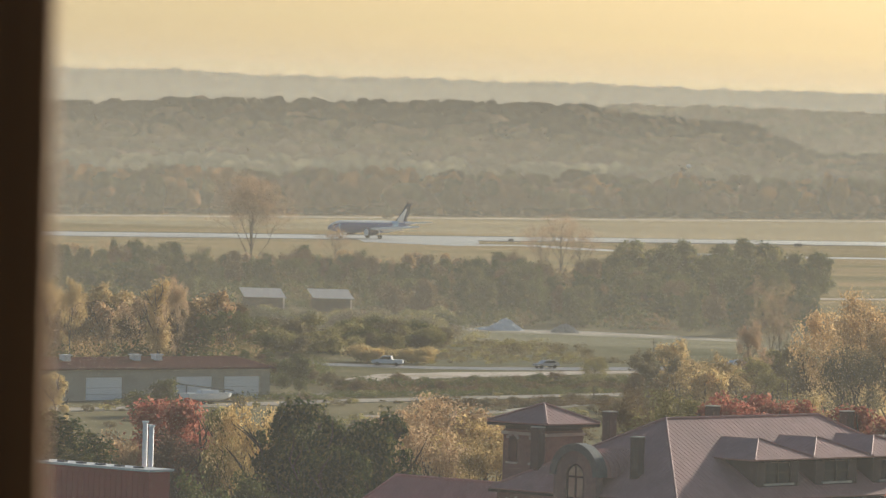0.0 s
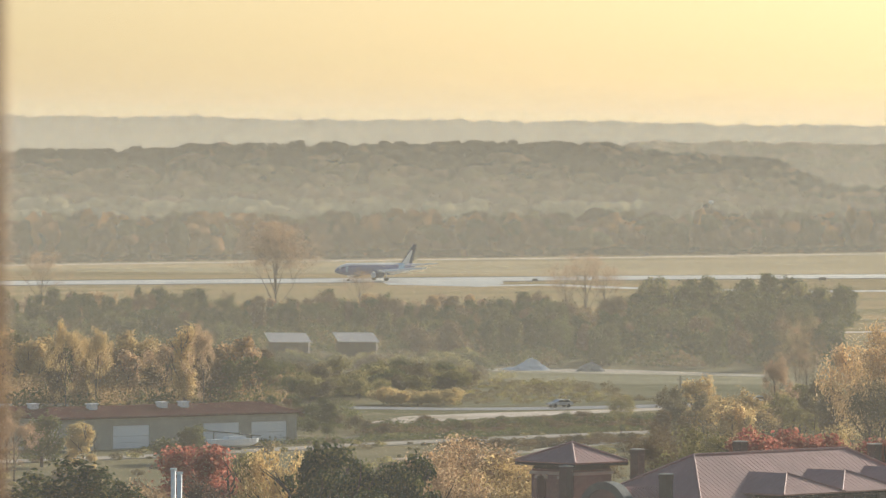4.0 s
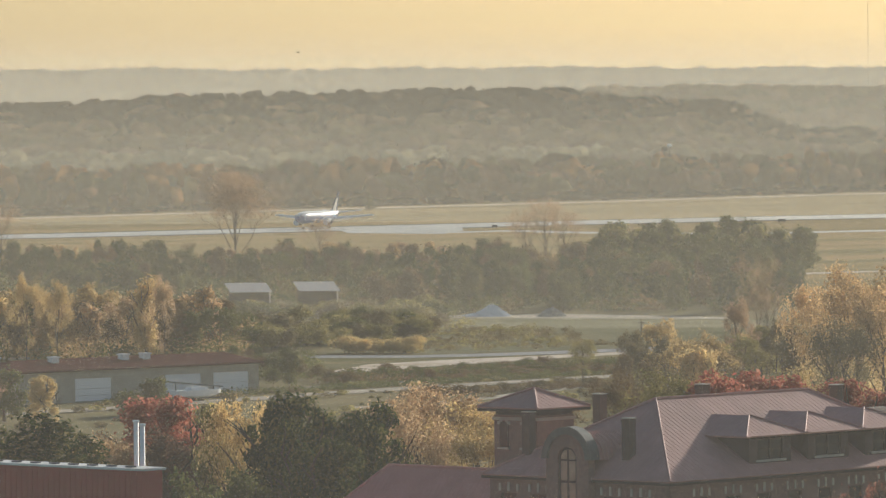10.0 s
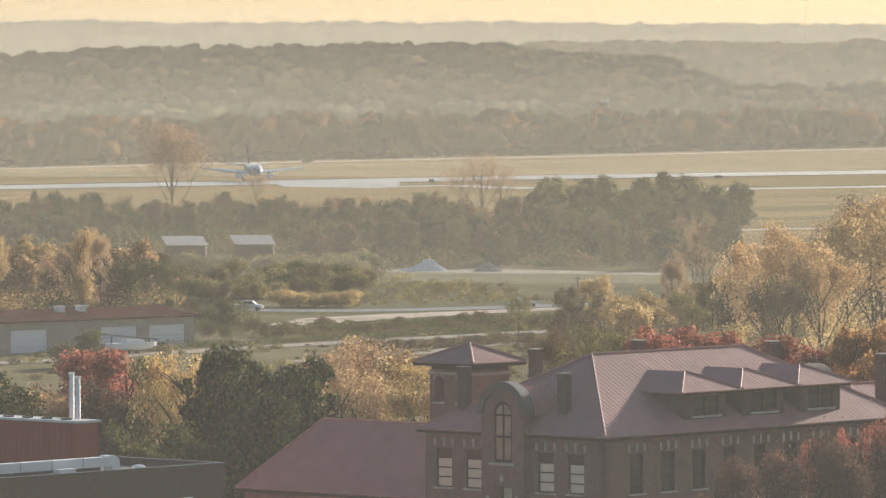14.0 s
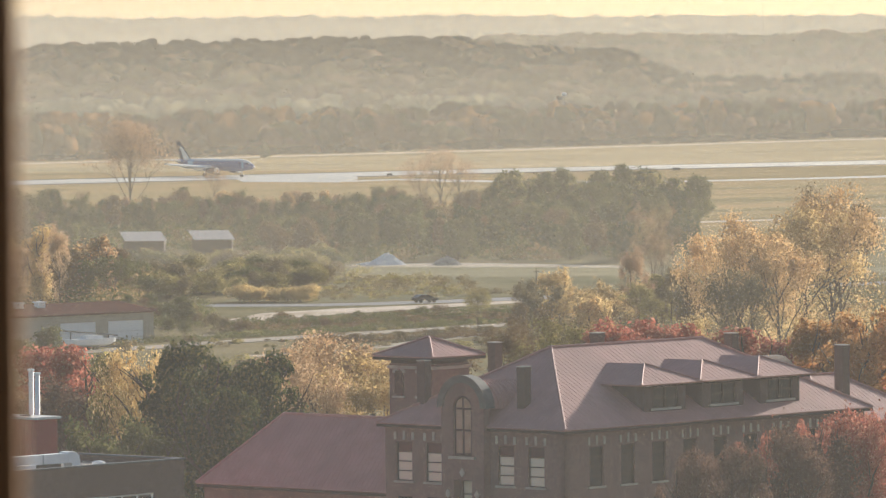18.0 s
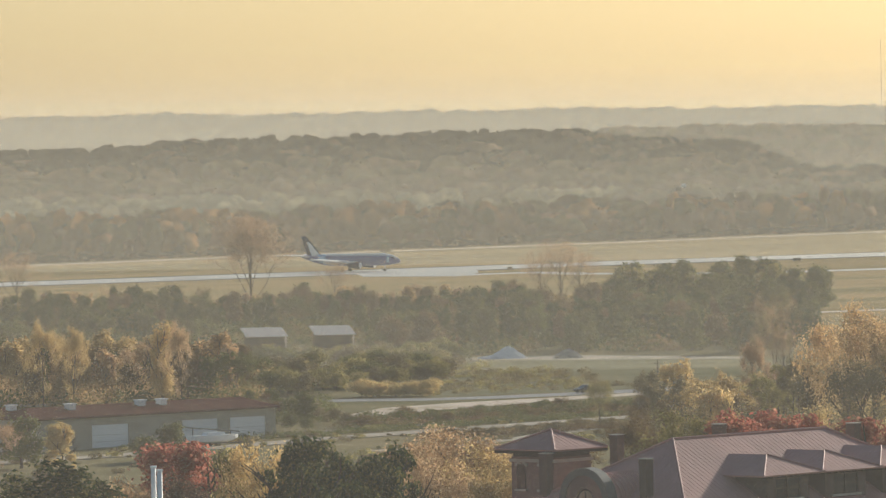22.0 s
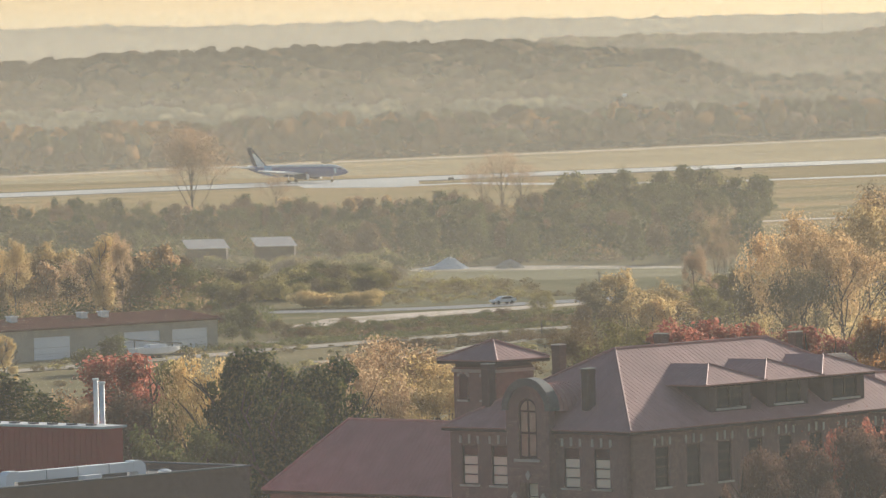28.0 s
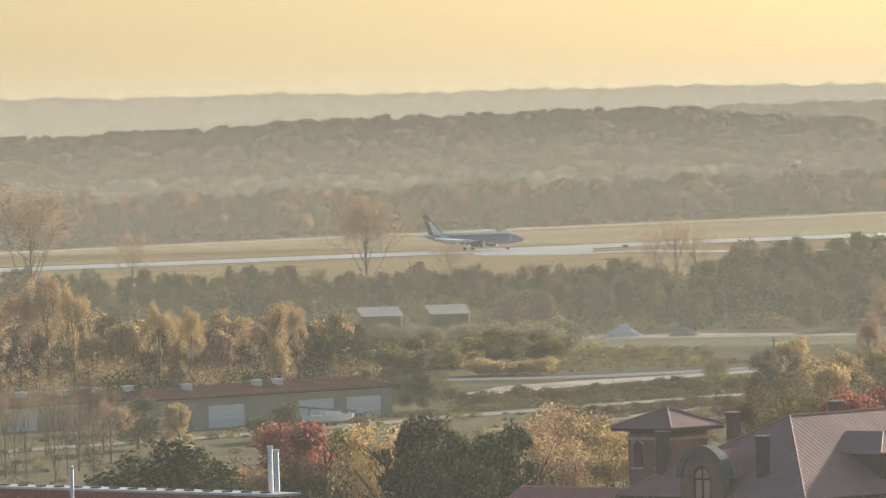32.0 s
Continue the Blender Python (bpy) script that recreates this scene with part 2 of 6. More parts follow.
L_GREEN = foliage("dark_green_leaves", (0.038, 0.054, 0.023), (0.064, 0.084, 0.033), (0.20, 0.18, 0.06), 0.4)
L_OLIVE = foliage("olive_leaves", (0.105, 0.114, 0.047), (0.145, 0.154, 0.061), (0.205, 0.20, 0.076), 0.5)
L_BROWN = foliage("brown_leaves", (0.15, 0.105, 0.055), (0.20, 0.14, 0.075), (0.26, 0.18, 0.09), 0.5)
L_SHRUB = foliage("yellow_green_leaves", (0.25, 0.225, 0.09), (0.35, 0.305, 0.12), (0.48, 0.40, 0.16), 0.55)
L_SCRUB = foliage("straw_brown_leaves", (0.19, 0.155, 0.085), (0.24, 0.195, 0.105), (0.30, 0.24, 0.13), 0.5)
L_TWIG = foliage("reddish_brown_twigs", (0.42, 0.275, 0.165), (0.50, 0.335, 0.205), (0.57, 0.395, 0.245), 0.6)


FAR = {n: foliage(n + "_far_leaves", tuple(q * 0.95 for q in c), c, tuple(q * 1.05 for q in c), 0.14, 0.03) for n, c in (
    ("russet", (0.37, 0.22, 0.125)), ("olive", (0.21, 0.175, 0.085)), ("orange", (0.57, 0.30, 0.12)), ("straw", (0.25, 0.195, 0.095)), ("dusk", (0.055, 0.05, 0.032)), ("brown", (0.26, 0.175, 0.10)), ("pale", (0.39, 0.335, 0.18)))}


# ---- mesh helpers ----
def mesh_of(name, verts, faces, mat, smooth=False):
    me = bpy.data.meshes.new(name)
    me.from_pydata(verts, [], faces)
    me.materials.append(mat)
    if smooth:
        me.polygons.foreach_set("use_smooth", [True] * len(me.polygons))
    me.update()
    return me


class Build:
    """Collects boxes, tubes, prisms and sheets into one mesh."""

    def __init__(self):
        self.v, self.f = [], []

    def add(self, verts, faces):
        k = len(self.v)
        self.v += [tuple(p) for p in verts]
        self.f += [tuple(i + k for i in f) for f in faces]
        return self

    def box(self, x0, y0, z0, x1, y1, z1, m=None, taper=0.0):
        t = taper
        vs = [(x0, y0, z0), (x1, y0, z0), (x1, y1, z0), (x0, y1, z0), (x0 + t, y0 + t, z1), (x1 - t, y0 + t, z1), (x1 - t, y1 - t, z1), (x0 + t, y1 - t, z1)]
        if m is not None:
            vs = [m @ Vector(p) for p in vs]
        return self.add(vs, [(0, 3, 2, 1), (4, 5, 6, 7), (0, 1, 5, 4), (1, 2, 6, 5), (2, 3, 7, 6), (3, 0, 4, 7)])

    def prism(self, loop, off):
        """A closed loop of points pushed along off."""
        n = len(loop)
        off = Vector(off)
        vs = [Vector(p) for p in loop] + [Vector(p) + off for p in loop]
        return self.add(vs, [tuple(range(n))[::-1], tuple(range(n, 2 * n))] + [(i, (i + 1) % n, n + (i + 1) % n, n + i) for i in range(n)])

    def tube(self, pts, radii, sides=8, cap=True):
        rings = []
        pts = [Vector(p) for p in pts]
        vs, fs = [], []
        for i, p in enumerate(pts):
            d = (pts[min(i + 1, len(pts) - 1)] - pts[max(i - 1, 0)]).normalized()
            a = d.orthogonal().normalized() if abs(d.z) > 0.9 else d.cross(Vector((0, 0, 1))).normalized()
            b = d.cross(a)
            rings.append(len(vs))
            for k in range(sides):
                w = 2 * math.pi * k / sides
                vs.append(p + (a * math.cos(w) + b * math.sin(w)) * radii[i])
        for r, s in zip(rings, rings[1:]):
            for k in range(sides):
                fs.append((r + k, r + (k + 1) % sides, s + (k + 1) % sides, s + k))
        if cap:
            fs += [tuple(range(rings[0], rings[0] + sides))[::-1], tuple(range(rings[-1], rings[-1] + sides))]
        return self.add(vs, fs)

    def mesh(self, name, mat, smooth=False):
        return mesh_of(name, self.v, self.f, mat, smooth)


def part(name, build, mat, parent, label="", smooth=False, kind=""):
    ob = new(name, build.mesh(name, mat, smooth) if isinstance(build, Build) else build)
    ob.parent = parent
    return tagged(ob, label, kind=kind)


def thing(name, m, label, category, group="", kind=""):
    ob = new(name)
    ob.empty_display_size = 0.5
    ob.matrix_basis = m
    return tagged(ob, label, category, group, kind)


def setting(name, build, mat, label, category):
    ob = new(name, build.mesh(name, mat) if isinstance(build, Build) else build)
    return tagged(ob, label, category, kind="structure")


# ---- ground ----
def ease(q):
    q = max(0.0, min(1.0, q))
    return q * q * (3 - 2 * q)


def ground_z(x, y):
    """Level river plain; far off the land climbs to a wooded ridge, and behind it to a second rise."""
    if y < 2900:
        return 0.0
    k = 30.6 - 0.085 * max(0.0, x - 40) - 0.22 * max(0.0, x - 118) - 0.030 * max(0.0, -115 - x) + 2.0 * noise.noise((x * 0.012, 1.7, 0)) + 1.2 * noise.noise((x * 0.045, 4.1, 0))
    first = ease((y - 2950) / 750) * (1 - ease((y - 3760) / 120)) * max(8.0, k)
    second = ease((y - 3780) / 240) * (1 - ease((y - 4120) / 60)) * (32.0 * ease((x + 10) / 80) + 1.6 * noise.noise((x * 0.02, 9.3, 0)))
    return max(0.0, first, second)


def build_ground():
    xs = [-9000, -3000, -1200] + [-800 + 40 * i for i in range(41)] + [1200, 3000, 9000]
    ys = [-3000, -600, 0, 250] + [400 + 100 * i for i in range(24)] + [2800 + 40 * i for i in range(36)] + [4600, 6000, 12000]
    vs = [(x, y, ground_z(x, y)) for y in ys for x in xs]
    n = len(xs)
    fs = [(j * n + i, j * n + i + 1, (j + 1) * n + i + 1, (j + 1) * n + i) for j in range(len(ys) - 1) for i in range(n - 1)]
    setting("ground", mesh_of("ground", vs, fs, GRASS, True), GRASS, "level plain of rough autumn grass", "ground")


build_ground()


def sheet(name, loop, z, mat, label, category):
    """A flat slab laid on the ground, from its outline."""
    b = Build().prism([(x, y, z - 0.25) for x, y in loop], (0, 0, 0.25))
    return setting(name, b, mat, label, category)


def ribbon(name, line, width, z, mat, label, category):
    """A slab of even width along a line of (x, y)."""
    left, right = [], []
    for i, p in enumerate(line):
        a, b = Vector(line[max(i - 1, 0)]), Vector(line[min(i + 1, len(line) - 1)])
        d = (b - a).normalized()
        nrm = Vector((-d.y, d.x)) * width / 2
        left.append(tuple(Vector(p) + nrm))
        right.append(tuple(Vector(p) - nrm))
    return sheet(name, right + left[::-1], z, mat, label, category)


sheet("airfield_grass", [(-186.97, 1857.29), (-22.15, 1842.63), (33.59, 1856.86), (55.15, 1664.74), (60.10, 1541.94), (139.29, 1492.22), (279.66, 2995.26), (190.19, 2898.77), (49.48, 2730.70), (-83.14, 2593.90), (-242.42, 2409.24)], 0.02, DRY, "mown dry grass of the airfield", "grass")
RUNWAY = [(-213.76, 2123.94), (-121.19, 2184.22), (-41.92, 2243.14), (41.74, 2305.32), (155.83, 2375.36), (247.75, 2435.48)]
# wider dark slab under the runway, showing as a thin line at each edge
ribbon("runway_shoulder", RUNWAY, 66, 0.035, DARKSTRIP, "dark strip along both edges of the runway", "runway")
ribbon("runway", RUNWAY, 46, 0.06, CONCRETE, "pale concrete runway crossing the airfield", "runway")
sheet("turning_pad", [(-52.48, 2253.69), (-46.01, 2170.17), (-15.01, 2148.68), (-8.91, 2195.31), (-10.12, 2262.63)], 0.08, CONCRETE, "wide pale concrete turning pad at the runway", "taxiway")
ribbon("taxiway", [(-16.93, 2164.74), (6.66, 2184.26), (28.11, 2148.47), (80.75, 2115.58), (141.09, 2150.92), (205.73, 2203.61)], 18, 0.06, CONCRETE, "narrow concrete taxiway beside the runway", "taxiway")
ribbon("field_track", [(29.82, 1649.75), (51.00, 1665.34), (72.58, 1681.24), (95.98, 1697.23), (160.33, 1717.52)], 9, 0.08, PALETRACK, "pale dirt track beside the airfield", "track")
ribbon("perimeter_track", [(-239.02, 2375.40), (-81.89, 2554.73), (48.69, 2687.32), (186.53, 2843.09), (274.11, 2935.85)], 13, 0.05, PALETRACK, "pale gravel track at the far edge of the airfield", "track")
HIGHWAY = [(-129.95, 1209.23), (-48.97, 1208.19), (-14.53, 1202.16), (-2.47, 1205.80), (11.74, 1214.23), (32.47, 1229.75), (56.05, 1250.71), (98.39, 1284.33)]
HIGHWAY = [(HIGHWAY[0][0] - 800, HIGHWAY[0][1] - 60)] + HIGHWAY + [(HIGHWAY[-1][0] + 800, HIGHWAY[-1][1] + 420)]
ribbon("highway", HIGHWAY, 11, 0.05, ASPHALT, "grey two-lane highway across the plain", "road")
sheet("gravel_yard", [(-29.81, 1132.44), (-21.47, 1142.54), (-8.23, 1163.69), (9.49, 1187.60), (25.82, 1207.78), (26.04, 1217.73), (7.58, 1199.86), (-8.39, 1187.05), (-21.97, 1169.67)], 0.03, PALETRACK, "pale sunlit gravel yard beside the highway", "yard")
ribbon("farm_track", [(-20.84, 1016.88), (-7.31, 1029.85), (1.34, 1049.18), (13.12, 1078.76)], 4, 0.06, GRAVEL, "pale dirt track through rough grass", "track")
ribbon("ditch_bank", [(-102.78, 1036.54), (-60.88, 1062.38), (-25.98, 1090.38), (-3.23, 1112.83), (25.47, 1146.76), (60.77, 1179.96)], 5, 0.04, DIRT, "dark damp strip beside the railway bed", "ditch")
ribbon("railway_bed", [(-104.58, 972.45), (-58.37, 1018.43), (-25.33, 1062.93), (-7.69, 1084.67), (24.89, 1120.67), (79.90, 1170.95)], 7, 0.12, GRAVEL, "pale ballast bed of a railway line", "railway bed")
sheet("green_field", [(-30.0, 1222.0), (-14.0, 1212.0), (12.0, 1223.0), (56.0, 1259.0), (100.0, 1300.0), (110.0, 1372.0), (50.0, 1373.0), (-7.0, 1392.0), (-12.0, 1330.0)], 0.02, FIELD, "pale green field beside the highway", "field")
sheet("stone_yard", [(-11.11, 1410.97), (-7.48, 1393.91), (50.09, 1374.03), (51.60, 1383.53), (17.21, 1410.88)], 0.03, GRAVEL, "pale gravel yard with stone piles", "yard")


# ---- haze: drifting thin veils that the low sun lights through ----
def haze_sheet(y, half, top, alpha, start=20, low=None):
    b = Build().add([(-half, y, -1), (half, y, -1), (half, y, top), (-half, y, top)], [(0, 1, 2, 3)])
    setting("haze", b, veil("haze", alpha, (0.615, 0.584, 0.497), (start, top), low), "thin golden evening haze over the plain", "haze")


haze_sheet(850, 500, 60, 0.05)
haze_sheet(1330, 700, 75, 0.10)
haze_sheet(2335, 1000, 95, 0.15)
haze_sheet(3040, 1200, 110, 0.10, 20, (0.03, 6, 40))
haze_sheet(3765, 1400, 120, 0.16, 34)
haze_sheet(4250, 1600, 84, 0.35, 52)


# ---- woods ----
BARN_YARD = (-64.0, -29.0, 1385.0, 1495.0)


def free(x, y, h):
    """Tall plants keep clear of the barns and the yard before them."""
    return h < 1.2 or not (BARN_YARD[0] < x < BARN_YARD[1] and BARN_YARD[2] < y < BARN_YARD[3])


def leaf_cloud(rng, lobes, n, size, inner=0.55, align=0.0, stray=0.22, rough=0.25):
    """n folded leaf sprays spread through lobes (x, y, z, rx, ry, rz), thicker toward the outside."""
    lob = np.array(lobes)
    vol = (lob[:, 3] * lob[:, 4] * lob[:, 5]) ** 0.7
    pick = rng.choice(len(lob), n, p=vol / vol.sum())
    d = rng.normal(size=(n, 3))
    d /= np.linalg.norm(d, axis=1)[:, None]
    rad = inner + (1 - inner) * rng.random(n) ** 0.7
    rad *= 1 + stray * rng.normal(size=n) * (rng.random(n) < 0.35)
    c = lob[pick, :3] + d * rad[:, None] * lob[pick, 3:]
    a = rng.normal(size=(n, 3)) + d * 0.2
    a -= (a * d).sum(1)[:, None] * d * max(0.6, align)
    a /= np.linalg.norm(a, axis=1)[:, None]
    b = np.cross(a, d + (0.6 - 0.5 * align) * rng.normal(size=(n, 3)))
    b /= np.linalg.norm(b, axis=1)[:, None]
    s = size * (0.6 + 0.8 * rng.random(n))[:, None]
    fold = d * s * 0.25
    v = np.stack([c - a * s, c + b * s * 0.6 + fold, c + a * s, c - b * s * 0.6 + fold], 1).reshape(-1, 3)
    f = np.arange(4 * n).reshape(-1, 4)
    # faces look outward, and are shaded as part of the rounded crown
    q = v.reshape(-1, 4, 3)
    inward = (np.cross(q[:, 1] - q[:, 0], q[:, 2] - q[:, 0]) * d).sum(1) < 0
    f[inward] = f[inward][:, ::-1]
    nrm = 0.75 * d + rough * rng.normal(size=(n, 3)) + np.array((0, -0.08, 0.35))
    nrm /= np.linalg.norm(nrm, axis=1)[:, None]
    return v, f, np.repeat(nrm, 4, 0)


def mesh_np(name, v, f, mat, nrm=None, tri=None):
    """A mesh from arrays: faces of one size and, with tri, triangles besides."""
    me = bpy.data.meshes.new(name)
    me.vertices.add(len(v))
    me.vertices.foreach_set("co", np.ascontiguousarray(v, dtype=np.float32).ravel())
    k = f.shape[1]
    corners, starts = f.ravel(), np.arange(0, f.size, k)
    if tri is not None:
        starts = np.concatenate([starts, f.size + np.arange(0, tri.size, 3)])
        corners = np.concatenate([corners, tri.ravel()])
    me.loops.add(len(corners))
    me.loops.foreach_set("vertex_index", np.ascontiguousarray(corners, dtype=np.int32))
    me.polygons.add(len(starts))
    me.polygons.foreach_set("loop_start", np.ascontiguousarray(starts, dtype=np.int32))
    me.materials.append(mat)
    me.update(calc_edges=True)
    if nrm is not None:
        me.normals_split_custom_set_from_vertices(nrm.tolist())
    return me


def limbs(rng, height, fork, spread, count, depth=2, girth=1.0, reach=1.0):
    """A tapered trunk with limbs and, deeper, twigs. Returns the build and the limb ends."""
    b, ends = Build(), []
    r0 = height * 0.022 * girth
    top = Vector((rng.normal() * 0.03 * height, rng.normal() * 0.03 * height, height * 0.8))
    trunk = [Vector((0, 0, -0.3)), Vector((0, 0, height * fork)), top * 0.7 + Vector((0, 0, 0.1 * height)), top]
    b.tube(trunk, [r0 * 1.25, r0 * 0.85, r0 * 0.45, r0 * 0.1], 6)

    def grow(p, d, length, r, level):
        q = p + d * length * 0.5 + Vector((rng.normal(), rng.normal(), 0.6)) * length * 0.05
        e = p + d * length
        b.tube([p, q, e], [r, r * 0.65, r * 0.2], 5 if level > 1 else 4, cap=False)
        ends.append(e)
        if level > 1:
            for _ in range(3):
                nd = (d + Vector((rng.normal(), rng.normal(), 0.25 + 0.5 * rng.random())) * 0.55).normalized()
                grow(p.lerp(e, 0.45 + 0.5 * rng.random()), nd, length * (0.45 + 0.25 * rng.random()), r * 0.5, level - 1)

    for i in range(count):
        w = 2.4 * i + rng.random() * 0.8
        k = fork + (0.75 - fork) * i / count
        d = Vector((math.cos(w) * spread, math.sin(w) * spread, 0.55 + 0.5 * rng.random())).normalized()
        p = Vector((0, 0, height * k)) if k < 0.5 else top * (k / 0.85)
        grow(p, d, height * (0.42 - 0.2 * i / count) * reach, r0 * 0.5, depth)
    return b, ends


TREES = {}


def tree_meshes(kind, variant, fine):
    """Trunk and crown meshes of one tree, 10 m high, shared by its copies."""
    key = (kind, variant, fine)
    if key in TREES:
        return TREES[key]
    rng = np.random.default_rng(hash_of(kind) + 17 * variant)
    k = {"near": 8.0, "mid": 2.6, "far": 0.5, "fine": 26.0}[fine]
    ls = {"near": 0.125, "mid": 0.26, "far": 0.62, "fine": 0.066}[fine]
    if kind == "broad":
        tr, ends = limbs(rng, 10, 0.16, 0.75, 7)
        q = 1.0 if fine not in ("near", "fine") else 0.62
        lobes = [(0, 0, 5.6, 2.4 * q, 2.4 * q, 3.4 * q)] + [(math.cos(w) * r, math.sin(w) * r, z, s, s, s * 0.85) for w, r, z, s in
                 [(rng.random() * 6.3, (1.1 + 1.7 * rng.random()) * (1.12 - 0.058 * z), z, q * (0.8 + 0.75 * rng.random())) for z in [1.3 + 7.6 * rng.random() for _ in range(20 if fine not in ("near", "fine") else 46)]]]
        v, f, nrm = leaf_cloud(rng, lobes, int(1400 * k), ls, 0.35, 0.0, 0.34)
    elif kind == "tall":
        tr, ends = limbs(rng, 10, 0.18, 0.4, 9)
        lobes = [(0, 0, 5.4, 1.3, 1.3, 4.2)] + [(math.cos(w) * 0.8, math.sin(w) * 0.8, z, s, s, s * 1.7) for w, z, s in
                 [(rng.random() * 6.3, 1.2 + 7.4 * rng.random(), 0.5 + 0.5 * rng.random()) for _ in range(15)]]
        v, f, nrm = leaf_cloud(rng, lobes, int(800 * k), ls, 0.4)
    elif kind == "open":
        tr, ends = limbs(rng, 10, 0.2, 0.6, 9, 3, 0.65)
        lobes = [(e.x * q, e.y * q, e.z * (0.3 + 0.7 * q), 0.95, 0.95, 0.85) for e in ends if e.z > 1.5 for q in (1.0, 0.8)][::2]
        lobes += [(math.cos(w) * r, math.sin(w) * r, z, 0.95, 0.95, 0.8) for w, r, z in [(rng.random() * 6.3, 0.8 + 1.8 * rng.random(), 1.8 + 4.2 * rng.random()) for _ in range(11)]]
        v, f, nrm = leaf_cloud(rng, lobes, int(1050 * k), ls * 0.76, 0.08, 0.0, 0.35, 0.25)
    elif kind == "bare":
        tr, ends = limbs(rng, 10, 0.05, 0.34, 13, 3, 0.5, 1.35)
        lobes = [(e.x * q, e.y * q, e.z * (0.35 + 0.65 * q), 0.9, 0.9, 0.95) for e in ends if e.z > 1.6 for q in (1.0, 0.75)]
        v, f, nrm = leaf_cloud(rng, lobes, min(15000, int(4200 * k)), ls * 0.27, 0.05)
    elif kind == "twiggy":
        tr, ends = limbs(rng, 10, 0.05, 0.34, 12, 3, 0.4, 1.3)
        lobes = [(e.x, e.y, e.z, 0.8, 0.8, 0.9) for e in ends if e.z > 2.0]
        v, f, nrm = leaf_cloud(rng, lobes, min(5600, int(1700 * k)), ls * 0.26, 0.05)
    elif kind == "conifer":
        tr, ends = limbs(rng, 10, 0.5, 0.5, 0)
        lobes = []
        for i in range(22):
            z = 1.0 + 8.6 * i / 22
            r = 2.7 * (1 - z / 10.6) ** 0.75
            w = 2.4 * i
            lobes.append((math.cos(w) * r * 0.55, math.sin(w) * r * 0.55, z, 0.25 + r * 0.6, 0.25 + r * 0.6, 0.75))
        v, f, nrm = leaf_cloud(rng, lobes, int(1300 * k), ls * 0.9, 0.35)
    else:
        tr, ends = limbs(rng, 8, 0.08, 1.0, 5, 1)
        lobes = [(math.cos(w) * r, math.sin(w) * r, z, s, s, s * 0.9) for w, r, z, s in
                 [(rng.random() * 6.3, 4.2 * rng.random(), 3.0 + 3.8 * rng.random(), 2.0 + 1.3 * rng.random()) for _ in range(9)]]
        v, f, nrm = leaf_cloud(rng, lobes, int(620 * k), ls * 1.5, 0.5)
    TREES[key] = (tr.mesh("trunk", BARK), mesh_np("crown", v, f, L_OLIVE, nrm))
    return TREES[key]


def hash_of(word):
    return sum(ord(c) * (i + 3) for i, c in enumerate(word))


NAMES = {"broad": "broadleaf_tree", "tall": "poplar_tree", "open": "thin_tree", "bare": "bare_tree", "twiggy": "bare_tree", "conifer": "conifer_tree", "shrub": "shrub"}
COLOURS = {"golden": L_GOLD, "amber": L_AMBER, "yellow": L_YELLOW, "bright orange": L_BRIGHT, "orange": L_ORANGE, "red": L_RED, "russet": L_RUSSET, "dark green": L_GREEN, "olive": L_OLIVE, "brown": L_BROWN, "yellow-green": L_SHRUB, "straw": L_SCRUB, "reddish-brown": L_TWIG}
SHAPES = {"broad": "broadleaf tree with a rounded crown", "tall": "slender upright tree", "open": "thin-leaved tree with visible limbs",
          "bare": "nearly leafless tree with spreading twigs", "twiggy": "leafless tree with fine bare twigs", "conifer": "dense conifer", "shrub": "low bushy shrub"}
plant_rng = np.random.default_rng(5)


def plant(kind, x, y, height, colour, width=1.0, fine="mid", where="on the plain"):
    tr, cr = tree_meshes(kind, int(plant_rng.integers(0, 3)), fine)
    s = height / 10.0
    ob = thing(NAMES[kind], Matrix.Translation((x, y, ground_z(x, y))) @ Euler((0, 0, plant_rng.random() * 6.28)).to_matrix().to_4x4()
               @ Matrix.Diagonal((s * width, s * width * (0.85 + 0.3 * plant_rng.random()), s, 1)), f"{colour} {SHAPES[kind]} {where}", "shrub" if kind == "shrub" else "tree")
    t, c = new("trunk", tr), new("crown", cr)
    for o in (t, c):
        o.parent = ob
    c.material_slots[0].link = "OBJECT"
    c.material_slots[0].material = COLOURS[colour]
    return ob


def spread(kinds, colours, a, b, c, d, n, h0, h1, width=1.0, fine="mid", where="on the plain"):
    """n plants over the four-sided patch a, b (near edge), c, d (far edge)."""
    a, b, c, d = (Vector(p) for p in (a, b, c, d))
    for i in range(n):
        s, t = (i + plant_rng.random()) / n, plant_rng.random()
        p = a.lerp(b, s).lerp(d.lerp(c, s), t)
        h = h0 + (h1 - h0) * plant_rng.random()
        if not free(p.x, p.y, h):
            continue
        plant(kinds[int(plant_rng.integers(len(kinds)))], p.x, p.y, h, colours[int(plant_rng.integers(len(colours)))],
              width * (0.85 + 0.3 * plant_rng.random()), fine, where)


